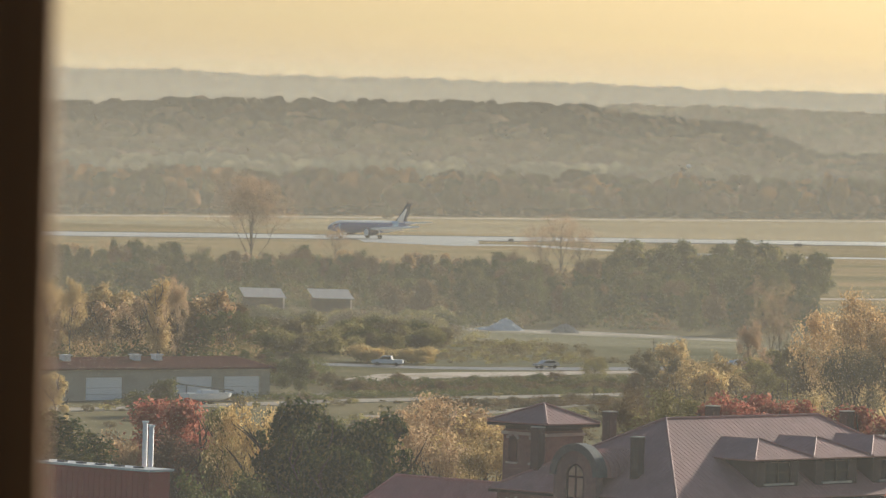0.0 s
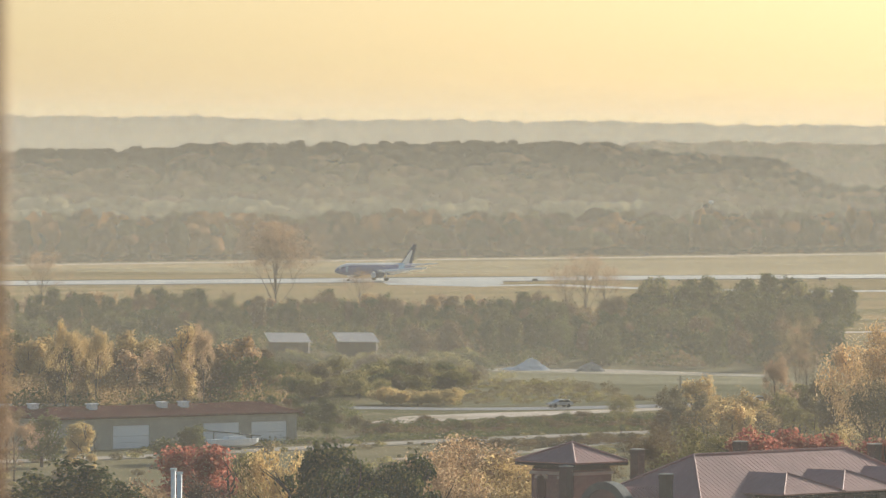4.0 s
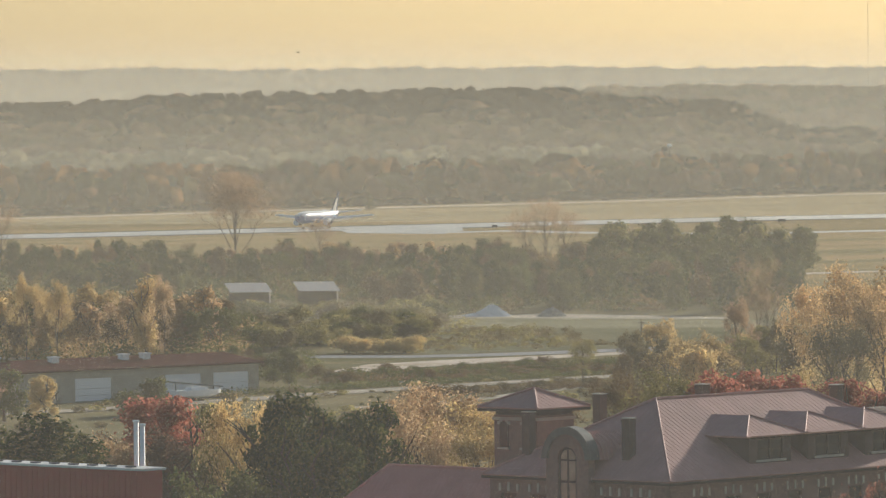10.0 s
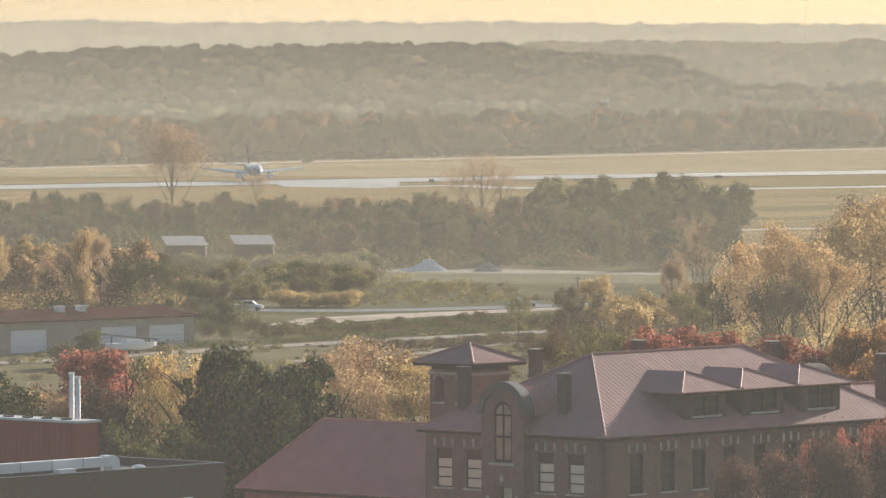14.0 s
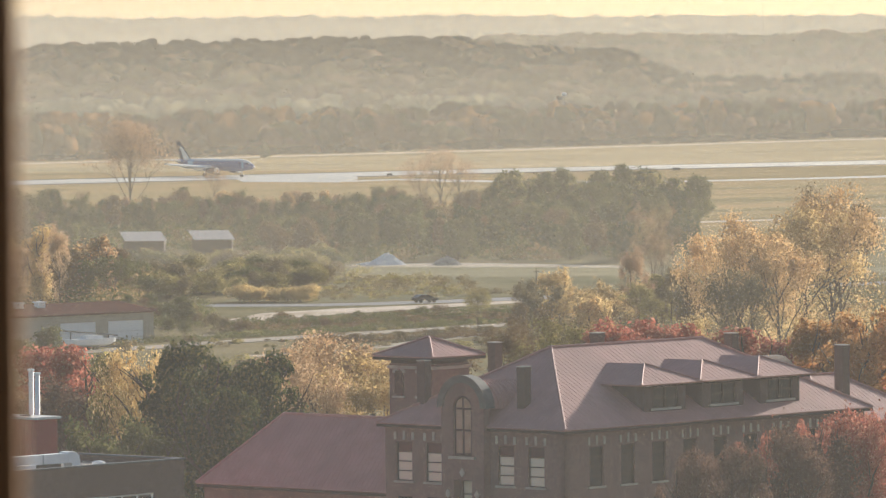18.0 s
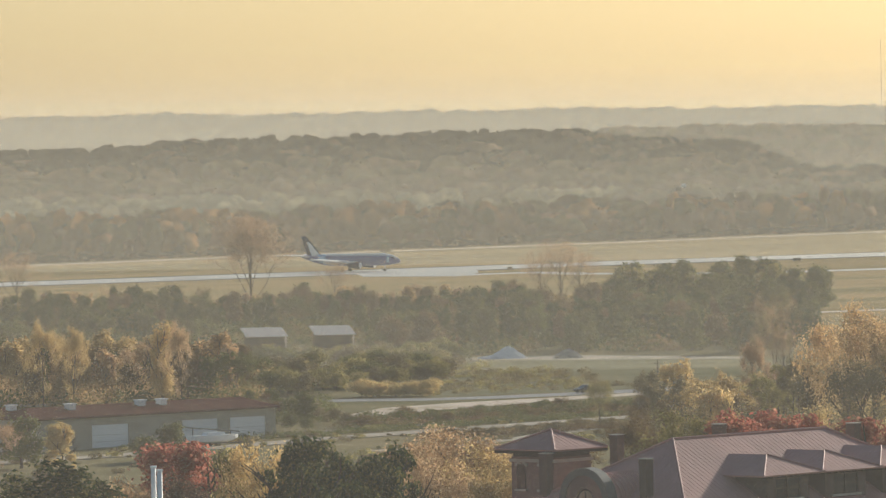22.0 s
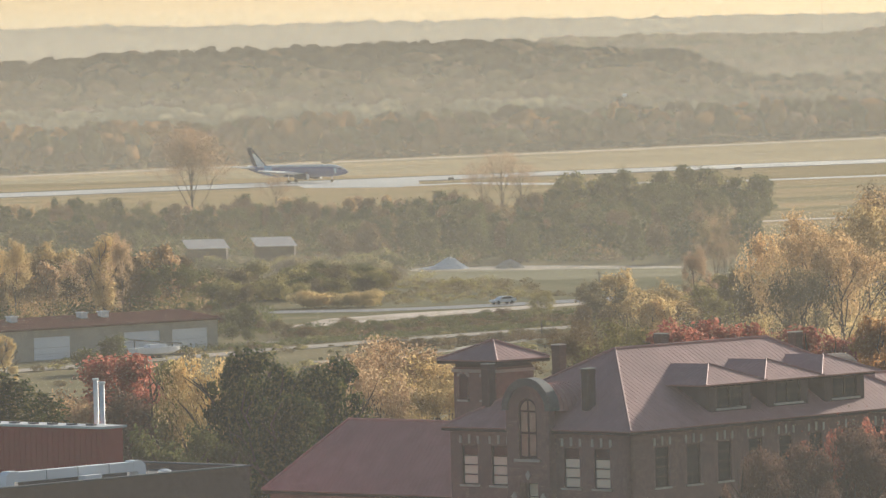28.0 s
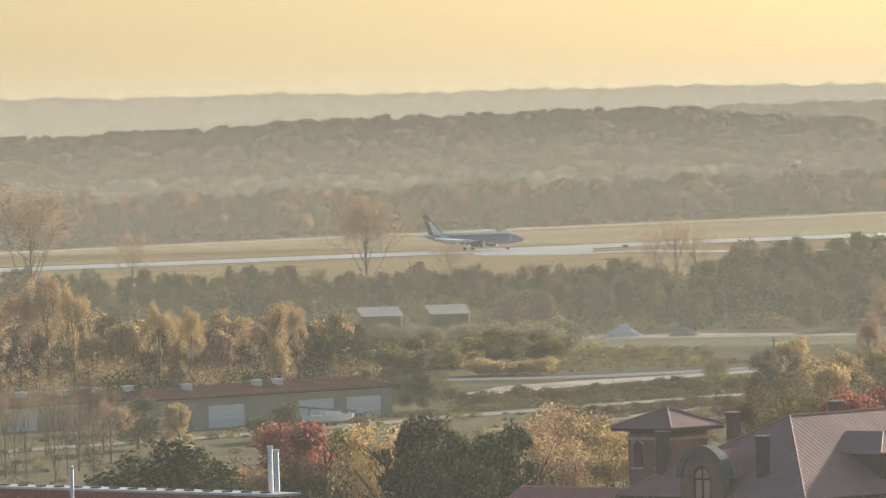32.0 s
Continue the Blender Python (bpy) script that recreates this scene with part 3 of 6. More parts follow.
def lump():
    """A unit ball of few faces, for the dense inside of a far crown."""
    vs = [(0, 0, 1.0)]
    for r in range(1, 5):
        w = math.pi * r / 5
        vs += [(math.sin(w) * math.cos(2 * math.pi * (k + r % 2 / 2) / 9), math.sin(w) * math.sin(2 * math.pi * (k + r % 2 / 2) / 9), math.cos(w)) for k in range(9)]
    vs.append((0, 0, -1.0))
    fs = [(0, 1 + k, 1 + (k + 1) % 9, 1 + (k + 1) % 9) for k in range(9)]
    for r in range(3):
        fs += [(1 + 9 * r + k, 10 + 9 * r + k, 10 + 9 * r + (k + 1) % 9, 1 + 9 * r + (k + 1) % 9) for k in range(9)]
    return np.array(vs), fs[9:], [f[:3] for f in fs[:9]] + [(37, 28 + (k + 1) % 9, 28 + k) for k in range(9)]


LUMP_V, LUMP_Q, LUMP_T = lump()


def woods(name, label, rows, mat, seed, size, leaves, leaf, vary=0.45):
    """A far wood as one body: dense uneven crowns with leaf sprays breaking their outline.
    rows of (x0, y0, x1, y1, count, height)."""
    rng = np.random.default_rng(seed)
    vs, fs, ns, k = [], [], [], 0
    quads = np.array(LUMP_Q + [(a, b, c, c) for a, b, c in LUMP_T])[:, :]
    for x0, y0, x1, y1, n, h in rows:
        for i in range(n):
            s = (i + rng.random()) / n
            x, y = x0 + (x1 - x0) * s, y0 + (y1 - y0) * s + rng.normal() * 8
            hh = h * (1.0 - 0.55 * vary + vary * rng.random())
            w = size * (0.7 + 0.6 * rng.random())
            z = ground_z(x, y)
            lobes = [(x, y, z + hh * 0.45, w * 0.85, w * 0.85, hh * 0.45)] + [(x + rng.normal() * w * 0.6, y + rng.normal() * w * 0.6, z + hh * (0.3 + 0.5 * rng.random()), w * 0.5, w * 0.5, hh * 0.22) for _ in range(5)]
            for lx, ly, lz, rx, ry, rz in lobes:
                turn = rng.random() * 6.28
                v = np.stack([LUMP_V[:, 0] * math.cos(turn) - LUMP_V[:, 1] * math.sin(turn), LUMP_V[:, 0] * math.sin(turn) + LUMP_V[:, 1] * math.cos(turn), LUMP_V[:, 2]], 1)
                v = v * (0.92 + 0.2 * rng.normal(size=(len(LUMP_V), 1)))
                vs.append(v * (rx, ry, rz) + (lx, ly, lz))
                ns.append(LUMP_V * 0.28 + (0, -0.25, 0.6))
                fs.append(quads + k)
                k += len(v)
            v, f, nrm = leaf_cloud(rng, lobes, int(leaves * 1.5), leaf, 0.9, 0.8, 0.30, 0.05)
            vs.append(v)
            ns.append(nrm * 0.28 + (0, -0.25, 0.6))
            fs.append(f + k)
            k += len(v)
    f = np.concatenate(fs)
    three = f[:, 2] == f[:, 3]
    ob = new(name, mesh_np(name, np.concatenate(vs), f[~three], mat, np.concatenate(ns), f[three][:, :3]))
    return tagged(ob, label, "woods", kind="stuff")


def thicket(name, label, mat, seed, a, b, c, d, n, h0, h1, leaves=120, leaf=0.26):
    """Undergrowth over a four-sided patch, as one body of leaves."""
    rng = np.random.default_rng(seed)
    a, b, c, d = (Vector(p) for p in (a, b, c, d))
    vs, fs, ns, k = [], [], [], 0
    for i in range(n):
        s, t = (i + rng.random()) / n, rng.random()
        p = a.lerp(b, s).lerp(d.lerp(c, s), t)
        h = h0 + (h1 - h0) * rng.random() ** 1.5
        w = h * (0.7 + 0.8 * rng.random())
        if not free(p.x, p.y, h):
            continue
        v, f, nrm = leaf_cloud(rng, [(p.x, p.y, h * 0.45, w, w, h * 0.5), (p.x + w * rng.normal() * 0.6, p.y + w * rng.normal() * 0.6, h * 0.35, w * 0.7, w * 0.7, h * 0.4)], leaves, leaf * (0.6 + 0.2 * h), 0.7, 0.5)
        v[:, 2] = np.maximum(v[:, 2], 0.02)
        ns.append(nrm)
        vs.append(v)
        fs.append(f + k)
        k += len(v)
    return tagged(new(name, mesh_np(name, np.concatenate(vs), np.concatenate(fs), mat, np.concatenate(ns))), label, "undergrowth", kind="stuff")


# tree line behind the airfield, then the flat wood, then the ridge
EDGE = [(-242.42, 2409.24), (-83.14, 2593.90), (49.48, 2730.70), (190.19, 2898.77), (307.15, 3019.27)]


def wood_rows(depths, n, h, grow=1.0):
    rows = []
    for dy in depths:
        for (xa, ya), (xb, yb) in zip(EDGE, EDGE[1:]):
            k = 1 + dy / 2500
            m = max(2, int(n * (xb - xa) / 100))
            rows.append((xa * k, ya + dy, xb * k, yb + dy, m, h))
    return rows


woods("tree_line", "brown and russet autumn tree line behind the airfield", wood_rows((12, 30), 9, 13), FAR["russet"], 1, 6.0, 170, 0.42)
woods("tree_line", "olive autumn trees behind the airfield", wood_rows((8, 50, 90), 6, 14), FAR["olive"], 2, 6.5, 170, 0.42)
woods("tree_line", "orange autumn trees behind the airfield", wood_rows((10, 45, 75), 3, 17), FAR["orange"], 3, 6.5, 190, 0.42)
woods("tree_line", "orange-red autumn trees behind the airfield", [(-235, 2438, -95, 2600, 13, 17), (-60, 2640, 10, 2712, 4, 16)], FAR["orange"], 16, 6.5, 190, 0.42)
woods("tree_line", "brown autumn trees behind the airfield", wood_rows((40, 110), 5, 15), FAR["brown"], 8, 6.5, 170, 0.42)
# one low row of dark leafy lumps along the near edge of the trees
woods("hedge", "low row of dark leafy lumps at the foot of the tree line", wood_rows((3,), 16, 3.6), FAR["dusk"], 15, 4.5, 60, 0.35)
woods("flat_wood", "straw-coloured autumn wood on the plain", wood_rows((190, 290, 390), 4, 13), FAR["straw"], 4, 7.0, 90, 0.55)
woods("flat_wood", "brown autumn wood on the plain", wood_rows((150, 240, 340), 5, 14), FAR["brown"], 5, 6.5, 90, 0.55)
woods("flat_wood", "dull olive wood on the plain", wood_rows((130, 215, 315), 4, 14), FAR["olive"], 9, 7.0, 90, 0.55)
# the pale leaf colour stands in for sunlight on the tree tops
woods("ridge_wood", "wood below the ridge with sunlight painted into its pale yellow leaf colour", [(-330, 3140, -60, 3165, 34, 12), (-42, 3150, -24, 3150, 4, 13), (2, 3150, 60, 3160, 9, 13), (-330, 3110, -150, 3120, 20, 10)], FAR["pale"], 14, 8.0, 110, 0.55, 0.3)
SLOPE = [(-440, y, 560, y, 46, 11) for y in (3205, 3270, 3335, 3400)]
woods("ridge_wood", "straw and olive wood at the foot of the ridge", SLOPE, FAR["straw"], 10, 9.5, 70, 0.7)
woods("ridge_wood", "brown wood at the foot of the ridge", [(a, b + 30, c, d + 30, 34, 12) for a, b, c, d, e, g in SLOPE], FAR["brown"], 7, 9.0, 70, 0.7)
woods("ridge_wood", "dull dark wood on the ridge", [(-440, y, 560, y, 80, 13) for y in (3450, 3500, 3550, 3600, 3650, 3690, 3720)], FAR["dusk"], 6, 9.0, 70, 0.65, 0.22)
woods("ridge_wood", "brown wood on the ridge", [(-440, y, 560, y, 22, 13) for y in (3480, 3560, 3640)], FAR["brown"], 11, 9.0, 70, 0.65, 0.3)


def far_hills(name, y, height, seed, label, step=2.5):
    """A line of wooded hills: a long solid whose top is uneven like tree crowns. height: a function of x."""
    loop = []
    x = -1300.0
    while x <= 1300:
        z = height(x) + 1.6 * noise.noise((x * 0.012, seed, 3)) + 1.3 * noise.noise((x * 0.05, seed, 7)) + 2.4 * abs(noise.noise((x * 0.13, seed, 9))) + 1.5 * noise.noise((x * 0.31, seed, 5))
        loop.append((x, y, z))
        x += step
    vs, rise = [(x, y - 300, -5) for x, y, z in loop], 14
    for k in range(1, rise):
        f = k / rise
        vs += [(x, y - 260 * (1 - f), height(x) * f ** 0.8 - 2.5 + 5.0 * noise.noise((x * 0.022, f * 5, seed)) + 3.4 * noise.noise((x * 0.075, f * 23, seed + 4))) for x, y, z in loop]
    vs += loop + [(x, y + 150, -5) for x, y, z in loop]
    n = len(loop)
    fs = [(r * n + i, r * n + i + 1, (r + 1) * n + i + 1, (r + 1) * n + i) for r in range(rise + 1) for i in range(n - 1)]
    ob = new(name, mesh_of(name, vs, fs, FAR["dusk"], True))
    tagged(ob, label, "hills", kind="structure")


far_hills("backdrop_hills", 4740, lambda x: 56.0 - 0.0065 * x, 2.3, "pale distant line of wooded hills")
woods("ridge_wood", "hazy brown wood on the far rise", [(0, y, 700, y, 66, 12) for y in (3860, 3910, 3960, 4010, 4050)], FAR["brown"], 12, 8.0, 60, 0.75, 0.25)
woods("ridge_wood", "hazy olive wood on the far rise", [(10, y, 700, y, 60, 12) for y in (3880, 3940, 3990, 4040, 4070)], FAR["olive"], 13, 8.0, 60, 0.75, 0.25)

# ---- trees and shrubs, far to near ----
MIX = ("broad", "broad", "open", "tall")
spread(MIX, ("olive", "dark green", "dark green", "olive", "brown", "dark green"), (-158.23, 1571.20), (-21.52, 1569.33), (-23.63, 1724.91), (-176.99, 1757.96), 95, 6.5, 10)
spread(("broad", "broad", "open", "shrub"), ("dark green", "olive", "dark green", "olive", "brown"), (-27.00, 1440.37), (64.01, 1401.81), (77.43, 1695.07), (-20.39, 1694.84), 130, 7.5, 10.5)
spread(("broad",), ("olive", "dark green", "olive", "yellow-green"), (27.53, 1678.23), (79.11, 1670.73), (82.88, 1781.63), (30.87, 1789.70), 26, 10, 14)
spread(("open", "twiggy", "broad", "open"), ("amber", "brown", "reddish-brown", "amber"), (-125.0, 1705.0), (6.0, 1690.0), (6.0, 1775.0), (-135.0, 1800.0), 36, 4.5, 8.0)
spread(("broad", "shrub"), ("olive", "dark green"), (-136.52, 1355.18), (-57.91, 1346.08), (-67.02, 1558.98), (-158.23, 1571.20), 44, 7, 10)
spread(("tall", "broad", "broad", "broad", "open"), ("golden", "amber", "brown", "amber", "orange", "olive"), (-121.04, 1201.02), (-46.96, 1203.08), (-49.67, 1273.03), (-129.15, 1281.74), 66, 6, 12, 1.1)
spread(("shrub",), ("yellow-green", "olive", "straw", "yellow-green"), (-44.86, 1220.18), (-10.12, 1282.44), (-11.17, 1417.73), (-51.53, 1402.52), 150, 3.2, 5.8, 1.2)
spread(("shrub",), ("yellow",), (-26.9, 1214.0), (-13.7, 1215.0), (-13.8, 1223.0), (-27.1, 1223.0), 22, 1.9, 3.9, 1.3)
spread(("shrub",), ("olive", "straw", "brown"), (-24.24, 1094.25), (22.29, 1131.67), (22.64, 1149.28), (-24.78, 1119.11), 20, 1.8, 3.0, 1.4)
spread(("shrub",), ("brown", "straw"), (-12.68, 1046.74), (19.42, 1078.17), (19.64, 1090.10), (-12.86, 1061.78), 10, 1.2, 2.0, 1.5)
spread(("shrub", "broad"), ("olive", "olive", "brown", "straw"), (-44.0, 1128.0), (-33.0, 1140.0), (-33.5, 1192.0), (-46.0, 1190.0), 12, 2.4, 4.6, 1.2)
thicket("undergrowth", "olive brush between the shed and the highway", L_OLIVE, 47, (-42.0, 1112.0), (-28.0, 1118.0), (-32.5, 1194.0), (-47.0, 1192.0), 90, 0.8, 2.8, 110, 0.2)
thicket("hedge", "olive brush in a long strip below the highway", L_OLIVE, 41, (-26.0, 1098.0), (24.0, 1138.0), (24.0, 1148.0), (-26.0, 1108.0), 170, 1.0, 2.6, 110, 0.2)
thicket("hedge", "brown brush in a long strip below the highway", L_BROWN, 42, (-26.0, 1092.0), (24.0, 1130.0), (24.0, 1148.0), (-26.0, 1114.0), 120, 0.8, 2.2, 110, 0.2)
thicket("hedge", "dark brush along the railway bed", L_OLIVE, 43, (-60.0, 1036.0), (24.0, 1128.0), (25.0, 1136.0), (-60.0, 1044.0), 150, 0.6, 1.5, 90, 0.2)
thicket("hedge", "brown brush along the farm track", L_BROWN, 44, (-14.0, 1047.0), (20.0, 1079.0), (20.0, 1090.0), (-14.0, 1058.0), 110, 0.5, 1.5, 90, 0.2)
thicket("undergrowth", "straw-brown scrub in the field beside the highway", L_SCRUB, 45, (-16.0, 1216.0), (24.0, 1240.0), (14.0, 1320.0), (-12.0, 1340.0), 120, 0.5, 1.7, 90, 0.22)
thicket("undergrowth", "olive scrub in the field beside the highway", L_SHRUB, 46, (-16.0, 1216.0), (16.0, 1236.0), (8.0, 1330.0), (-12.0, 1370.0), 50, 0.6, 2.0, 90, 0.22)
spread(("shrub",), ("olive", "straw"), (-35.33, 1083.29), (-24.24, 1094.25), (-25.40, 1147.35), (-36.73, 1126.65), 5, 2.5, 4.0)
spread(("broad", "open", "open"), ("straw", "brown", "yellow-green", "golden"), (19.13, 1015.12), (46.20, 1012.74), (53.04, 1162.10), (20.94, 1110.50), 26, 5.5, 9.5)
spread(("twiggy", "twiggy", "open"), ("reddish-brown", "brown", "orange"), (-88.19, 874.10), (-66.35, 885.46), (-74.09, 989.27), (-98.34, 975.11), 14, 8, 13, 0.9, "near")
A, B, C, D = (-144.80, 1437.54), (60.94, 1412.28), (73.84, 1710.40), (-175.95, 1747.58)
thicket("undergrowth", "dark green undergrowth below the trees", L_GREEN, 21, A, B, C, D, 420, 2.0, 5.0)
thicket("undergrowth", "olive undergrowth below the trees", L_OLIVE, 22, A, B, C, D, 420, 2.0, 5.0)
thicket("undergrowth", "brown undergrowth below the trees", L_BROWN, 23, A, B, C, D, 200, 2.0, 5.5)
thicket("undergrowth", "dull amber undergrowth behind the shed", L_AMBER, 24, (-120.06, 1191.34), (-43.87, 1193.09), (-46.29, 1259.16), (-127.76, 1268.00), 90, 3.0, 6.5, 420, 0.11)
thicket("undergrowth", "olive undergrowth behind the shed", L_OLIVE, 25, (-119.58, 1186.56), (-43.70, 1188.29), (-49.43, 1345.09), (-136.52, 1355.18), 220, 2.0, 4.5)
thicket("undergrowth", "straw-brown brush along the airfield", L_BROWN, 26, (-174.92, 1737.31), (30.86, 1706.86), (34.01, 1880.46), (-191.78, 1905.13), 330, 0.8, 2.0)
thicket("undergrowth", "dull amber brush at the edge of the airfield", L_AMBER, 27, (-174.0, 1737.0), (30.0, 1706.0), (32.0, 1800.0), (-182.0, 1840.0), 150, 1.4, 3.8, 120, 0.22)
thicket("undergrowth", "brown scrub on the plain", L_SCRUB, 28, (-88.85, 880.61), (45.42, 995.67), (54.10, 1185.40), (-101.68, 1008.39), 150, 0.3, 1.1)
thicket("undergrowth", "olive scrub on the plain", L_SHRUB, 29, (-88.85, 880.61), (45.42, 995.67), (54.10, 1185.40), (-101.68, 1008.39), 150, 0.3, 1.2)
thicket("undergrowth", "golden undergrowth below the trees", L_GOLD, 30, (47.47, 1012.63), (77.35, 1010.00), (89.62, 1169.96), (55.03, 1173.48), 50, 3.0, 7.0, 200, 0.16)
thicket("undergrowth", "straw-brown undergrowth below the trees", L_SCRUB, 31, (19.98, 1015.04), (77.35, 1010.00), (95.28, 1243.80), (22.73, 1153.76), 90, 2.0, 5.5, 200, 0.16)
for x, y, h, kind, col, w, fine in (
        (-68.18, 1800.00, 23.02, "bare", "reddish-brown", 1.4, "mid"), (-45.71, 1790.00, 11.2, "twiggy", "reddish-brown", 1.1, "mid"), (14.06, 1740.00, 16.58, "twiggy", "reddish-brown", 1.2, "mid"),
        (9.07, 1760.00, 13.87, "twiggy", "reddish-brown", 1.1, "mid"), (19.26, 1750.00, 13.73, "twiggy", "reddish-brown", 1.1, "mid"), (-155.94, 1780.00, 26.82, "bare", "reddish-brown", 1.3, "mid"),
        (-129.96, 1790.00, 15.35, "twiggy", "reddish-brown", 1.2, "mid"), (-33.67, 1120.00, 5.81, "broad", "olive", 1.1, "mid"),
        (14.52, 1080.00, 7.6, "open", "yellow-green", 0.8, "near"), (-50.17, 1000.00, 6.06, "broad", "olive", 1.3, "mid"), (-54.11, 1000.00, 4.40, "shrub", "olive", 1.2, "mid"),
        (-63.66, 960.00, 8.34, "broad", "yellow", 1.1, "near"), (-71.25, 985.00, 8.45, "broad", "olive", 1.3, "mid"),
        (-42.46, 640.00, 18.6, "conifer", "dark green", 1.7, "near"), (-46.06, 640.00, 17.2, "conifer", "dark green", 1.6, "near"), (-39.44, 650.00, 16.0, "conifer", "dark green", 1.5, "near"),
        (-47.98, 630.00, 16.6, "conifer", "dark green", 1.6, "near"), (-39.84, 700.00, 12.66, "open", "orange", 0.9, "near"), (-37.26, 690.00, 12.60, "open", "orange", 0.9, "near"),
        (-33.85, 700.00, 17.6, "broad", "red", 1.15, "near"), (-30.42, 690.00, 18.3, "broad", "red", 1.2, "near"), (-31.58, 680.00, 15.96, "broad", "russet", 1.0, "near"),
        (-26.63, 670.00, 18.4, "broad", "yellow-green", 0.75, "near"), (-24.02, 660.00, 18.4, "open", "golden", 0.6, "near"), (-20.61, 640.00, 21.2, "broad", "dark green", 0.85, "near"),
        (-17.40, 630.00, 19.4, "broad", "dark green", 0.7, "near"), (-12.96, 620.00, 21.0, "broad", "dark green", 0.95, "near"), (-10.55, 615.00, 19.4, "broad", "dark green", 0.85, "near"),
        (-15.32, 600.00, 19.0, "broad", "dark green", 0.9, "near"), (-21.35, 600.00, 16.61, "broad", "olive", 0.8, "near"), (-25.44, 590.00, 16.93, "broad", "olive", 0.9, "near"),
        (-9.45, 730.00, 15.53, "open", "orange", 1.0, "near"), (-5.71, 720.00, 16.64, "open", "orange", 1.05, "near"), (-2.33, 700.00, 15.43, "open", "golden", 1.0, "near"),
        (-7.50, 690.00, 15.36, "open", "orange", 0.8, "near"), (-0.85, 680.00, 14.69, "open", "golden", 0.8, "near"),
        (28.01, 760.00, 17.9, "broad", "red", 1.3, "near"), (32.25, 770.00, 16.9, "broad", "red", 1.2, "near"), (25.31, 765.00, 16.3, "broad", "red", 1.0, "near"),
        (41.45, 750.00, 16.6, "broad", "red", 1.2, "near"), (44.60, 745.00, 16.2, "broad", "red", 1.2, "near"), (14.42, 800.00, 13.98, "open", "brown", 0.9, "near"),
        (20.19, 790.00, 14.93, "open", "yellow-green", 0.9, "near"), (37.51, 800.00, 14.08, "open", "golden", 0.9, "near"),
        (45.56, 920.00, 21.08, "open", "amber", 0.75, "near"), (48.64, 900.00, 23.56, "open", "amber", 0.8, "near"), (51.96, 890.00, 20.85, "open", "amber", 0.7, "near"), (45.33, 880.00, 17.52, "open", "straw", 0.7, "near"),
        (63.60, 960.00, 25.80, "open", "amber", 0.75, "near"), (58.89, 950.00, 23.68, "open", "golden", 0.8, "near"), (65.41, 970.00, 24.57, "open", "brown", 0.8, "near"), (44.14, 1120.00, 18.42, "twiggy", "orange", 0.6, "near"), (45.80, 1115.00, 14.63, "twiggy", "reddish-brown", 0.6, "near"), (39.65, 1100.00, 12.82, "open", "reddish-brown", 0.6, "near"),
        (46.01, 700.00, 20.62, "broad", "bright orange", 0.9, "near"), (48.81, 690.00, 21.48, "broad", "bright orange", 0.9, "near"), (53.04, 700.00, 22.23, "broad", "bright orange", 0.9, "near"),
        (19.85, 470.00, 20.23, "broad", "russet", 0.4, "fine"), (21.34, 468.00, 21.61, "broad", "russet", 0.45, "fine"), (23.17, 475.00, 21.90, "broad", "red", 0.38, "fine"), (22.84, 455.00, 22.60, "broad", "russet", 0.6, "fine"),
        (24.85, 464.00, 21.60, "broad", "red", 0.42, "fine"), (25.13, 462.00, 22.02, "broad", "russet", 0.6, "fine"), (26.83, 458.00, 22.87, "broad", "russet", 0.6, "fine"), (29.25, 466.00, 23.25, "broad", "russet", 0.6, "fine"),
        (28.24, 472.00, 22.40, "broad", "red", 0.45, "fine"), (30.35, 474.00, 23.67, "broad", "red", 0.4, "fine"), (32.06, 470.00, 24.32, "broad", "red", 0.55, "fine"), (34.46, 476.00, 24.19, "broad", "red", 0.6, "fine"), (23.26, 445.00, 21.02, "broad", "russet", 0.6, "fine"),
        (-105.66, 1180.00, 18.98, "open", "orange", 0.45, "near"), (-101.13, 1185.00, 21.01, "open", "orange", 0.45, "near"), (-95.87, 1175.00, 19.27, "open", "golden", 0.45, "near"), (-81.30, 1180.00, 15.62, "open", "golden", 0.5, "near"),
        (-75.66, 1175.00, 14.66, "open", "golden", 0.5, "near"), (-60.63, 1185.00, 16.08, "tall", "golden", 0.9, "near"), (-57.13, 1180.00, 14.83, "open", "orange", 0.45, "near"), (-109.92, 1180.00, 16.73, "open", "orange", 0.45, "near"),
        (32.67, 1010.00, 8.57, "tall", "yellow", 0.45, "near"), (-50.90, 560.00, 14.95, "open", "red", 0.9, "near")):
    plant(kind, x, y, h, col, w, fine, "among the town's trees" if y < 1000 else "on the plain")


# ---- brick institution with red metal roofs ----
def wall_with_openings(b, length, z0, z1, thick, holes, m):
    """A wall along local x, outer face at y=0, with rectangular holes (x0, x1, z0, z1)."""
    xs = sorted({0, length, *[h[0] for h in holes], *[h[1] for h in holes]})
    zs = sorted({z0, z1, *[h[2] for h in holes], *[h[3] for h in holes]})
    for xa, xb in zip(xs, xs[1:]):
        run = None
        for za, zb in zip(zs, zs[1:]):
            cx, cz = (xa + xb) / 2, (za + zb) / 2
            solid = not any(h[0] < cx < h[1] and h[2] < cz < h[3] for h in holes)
            if solid:
                run = (run[0], zb) if run else (za, zb)
            if run and (not solid or zb == zs[-1]):
                b.box(xa, 0, run[0], xb, thick, run[1], m)
                run = None


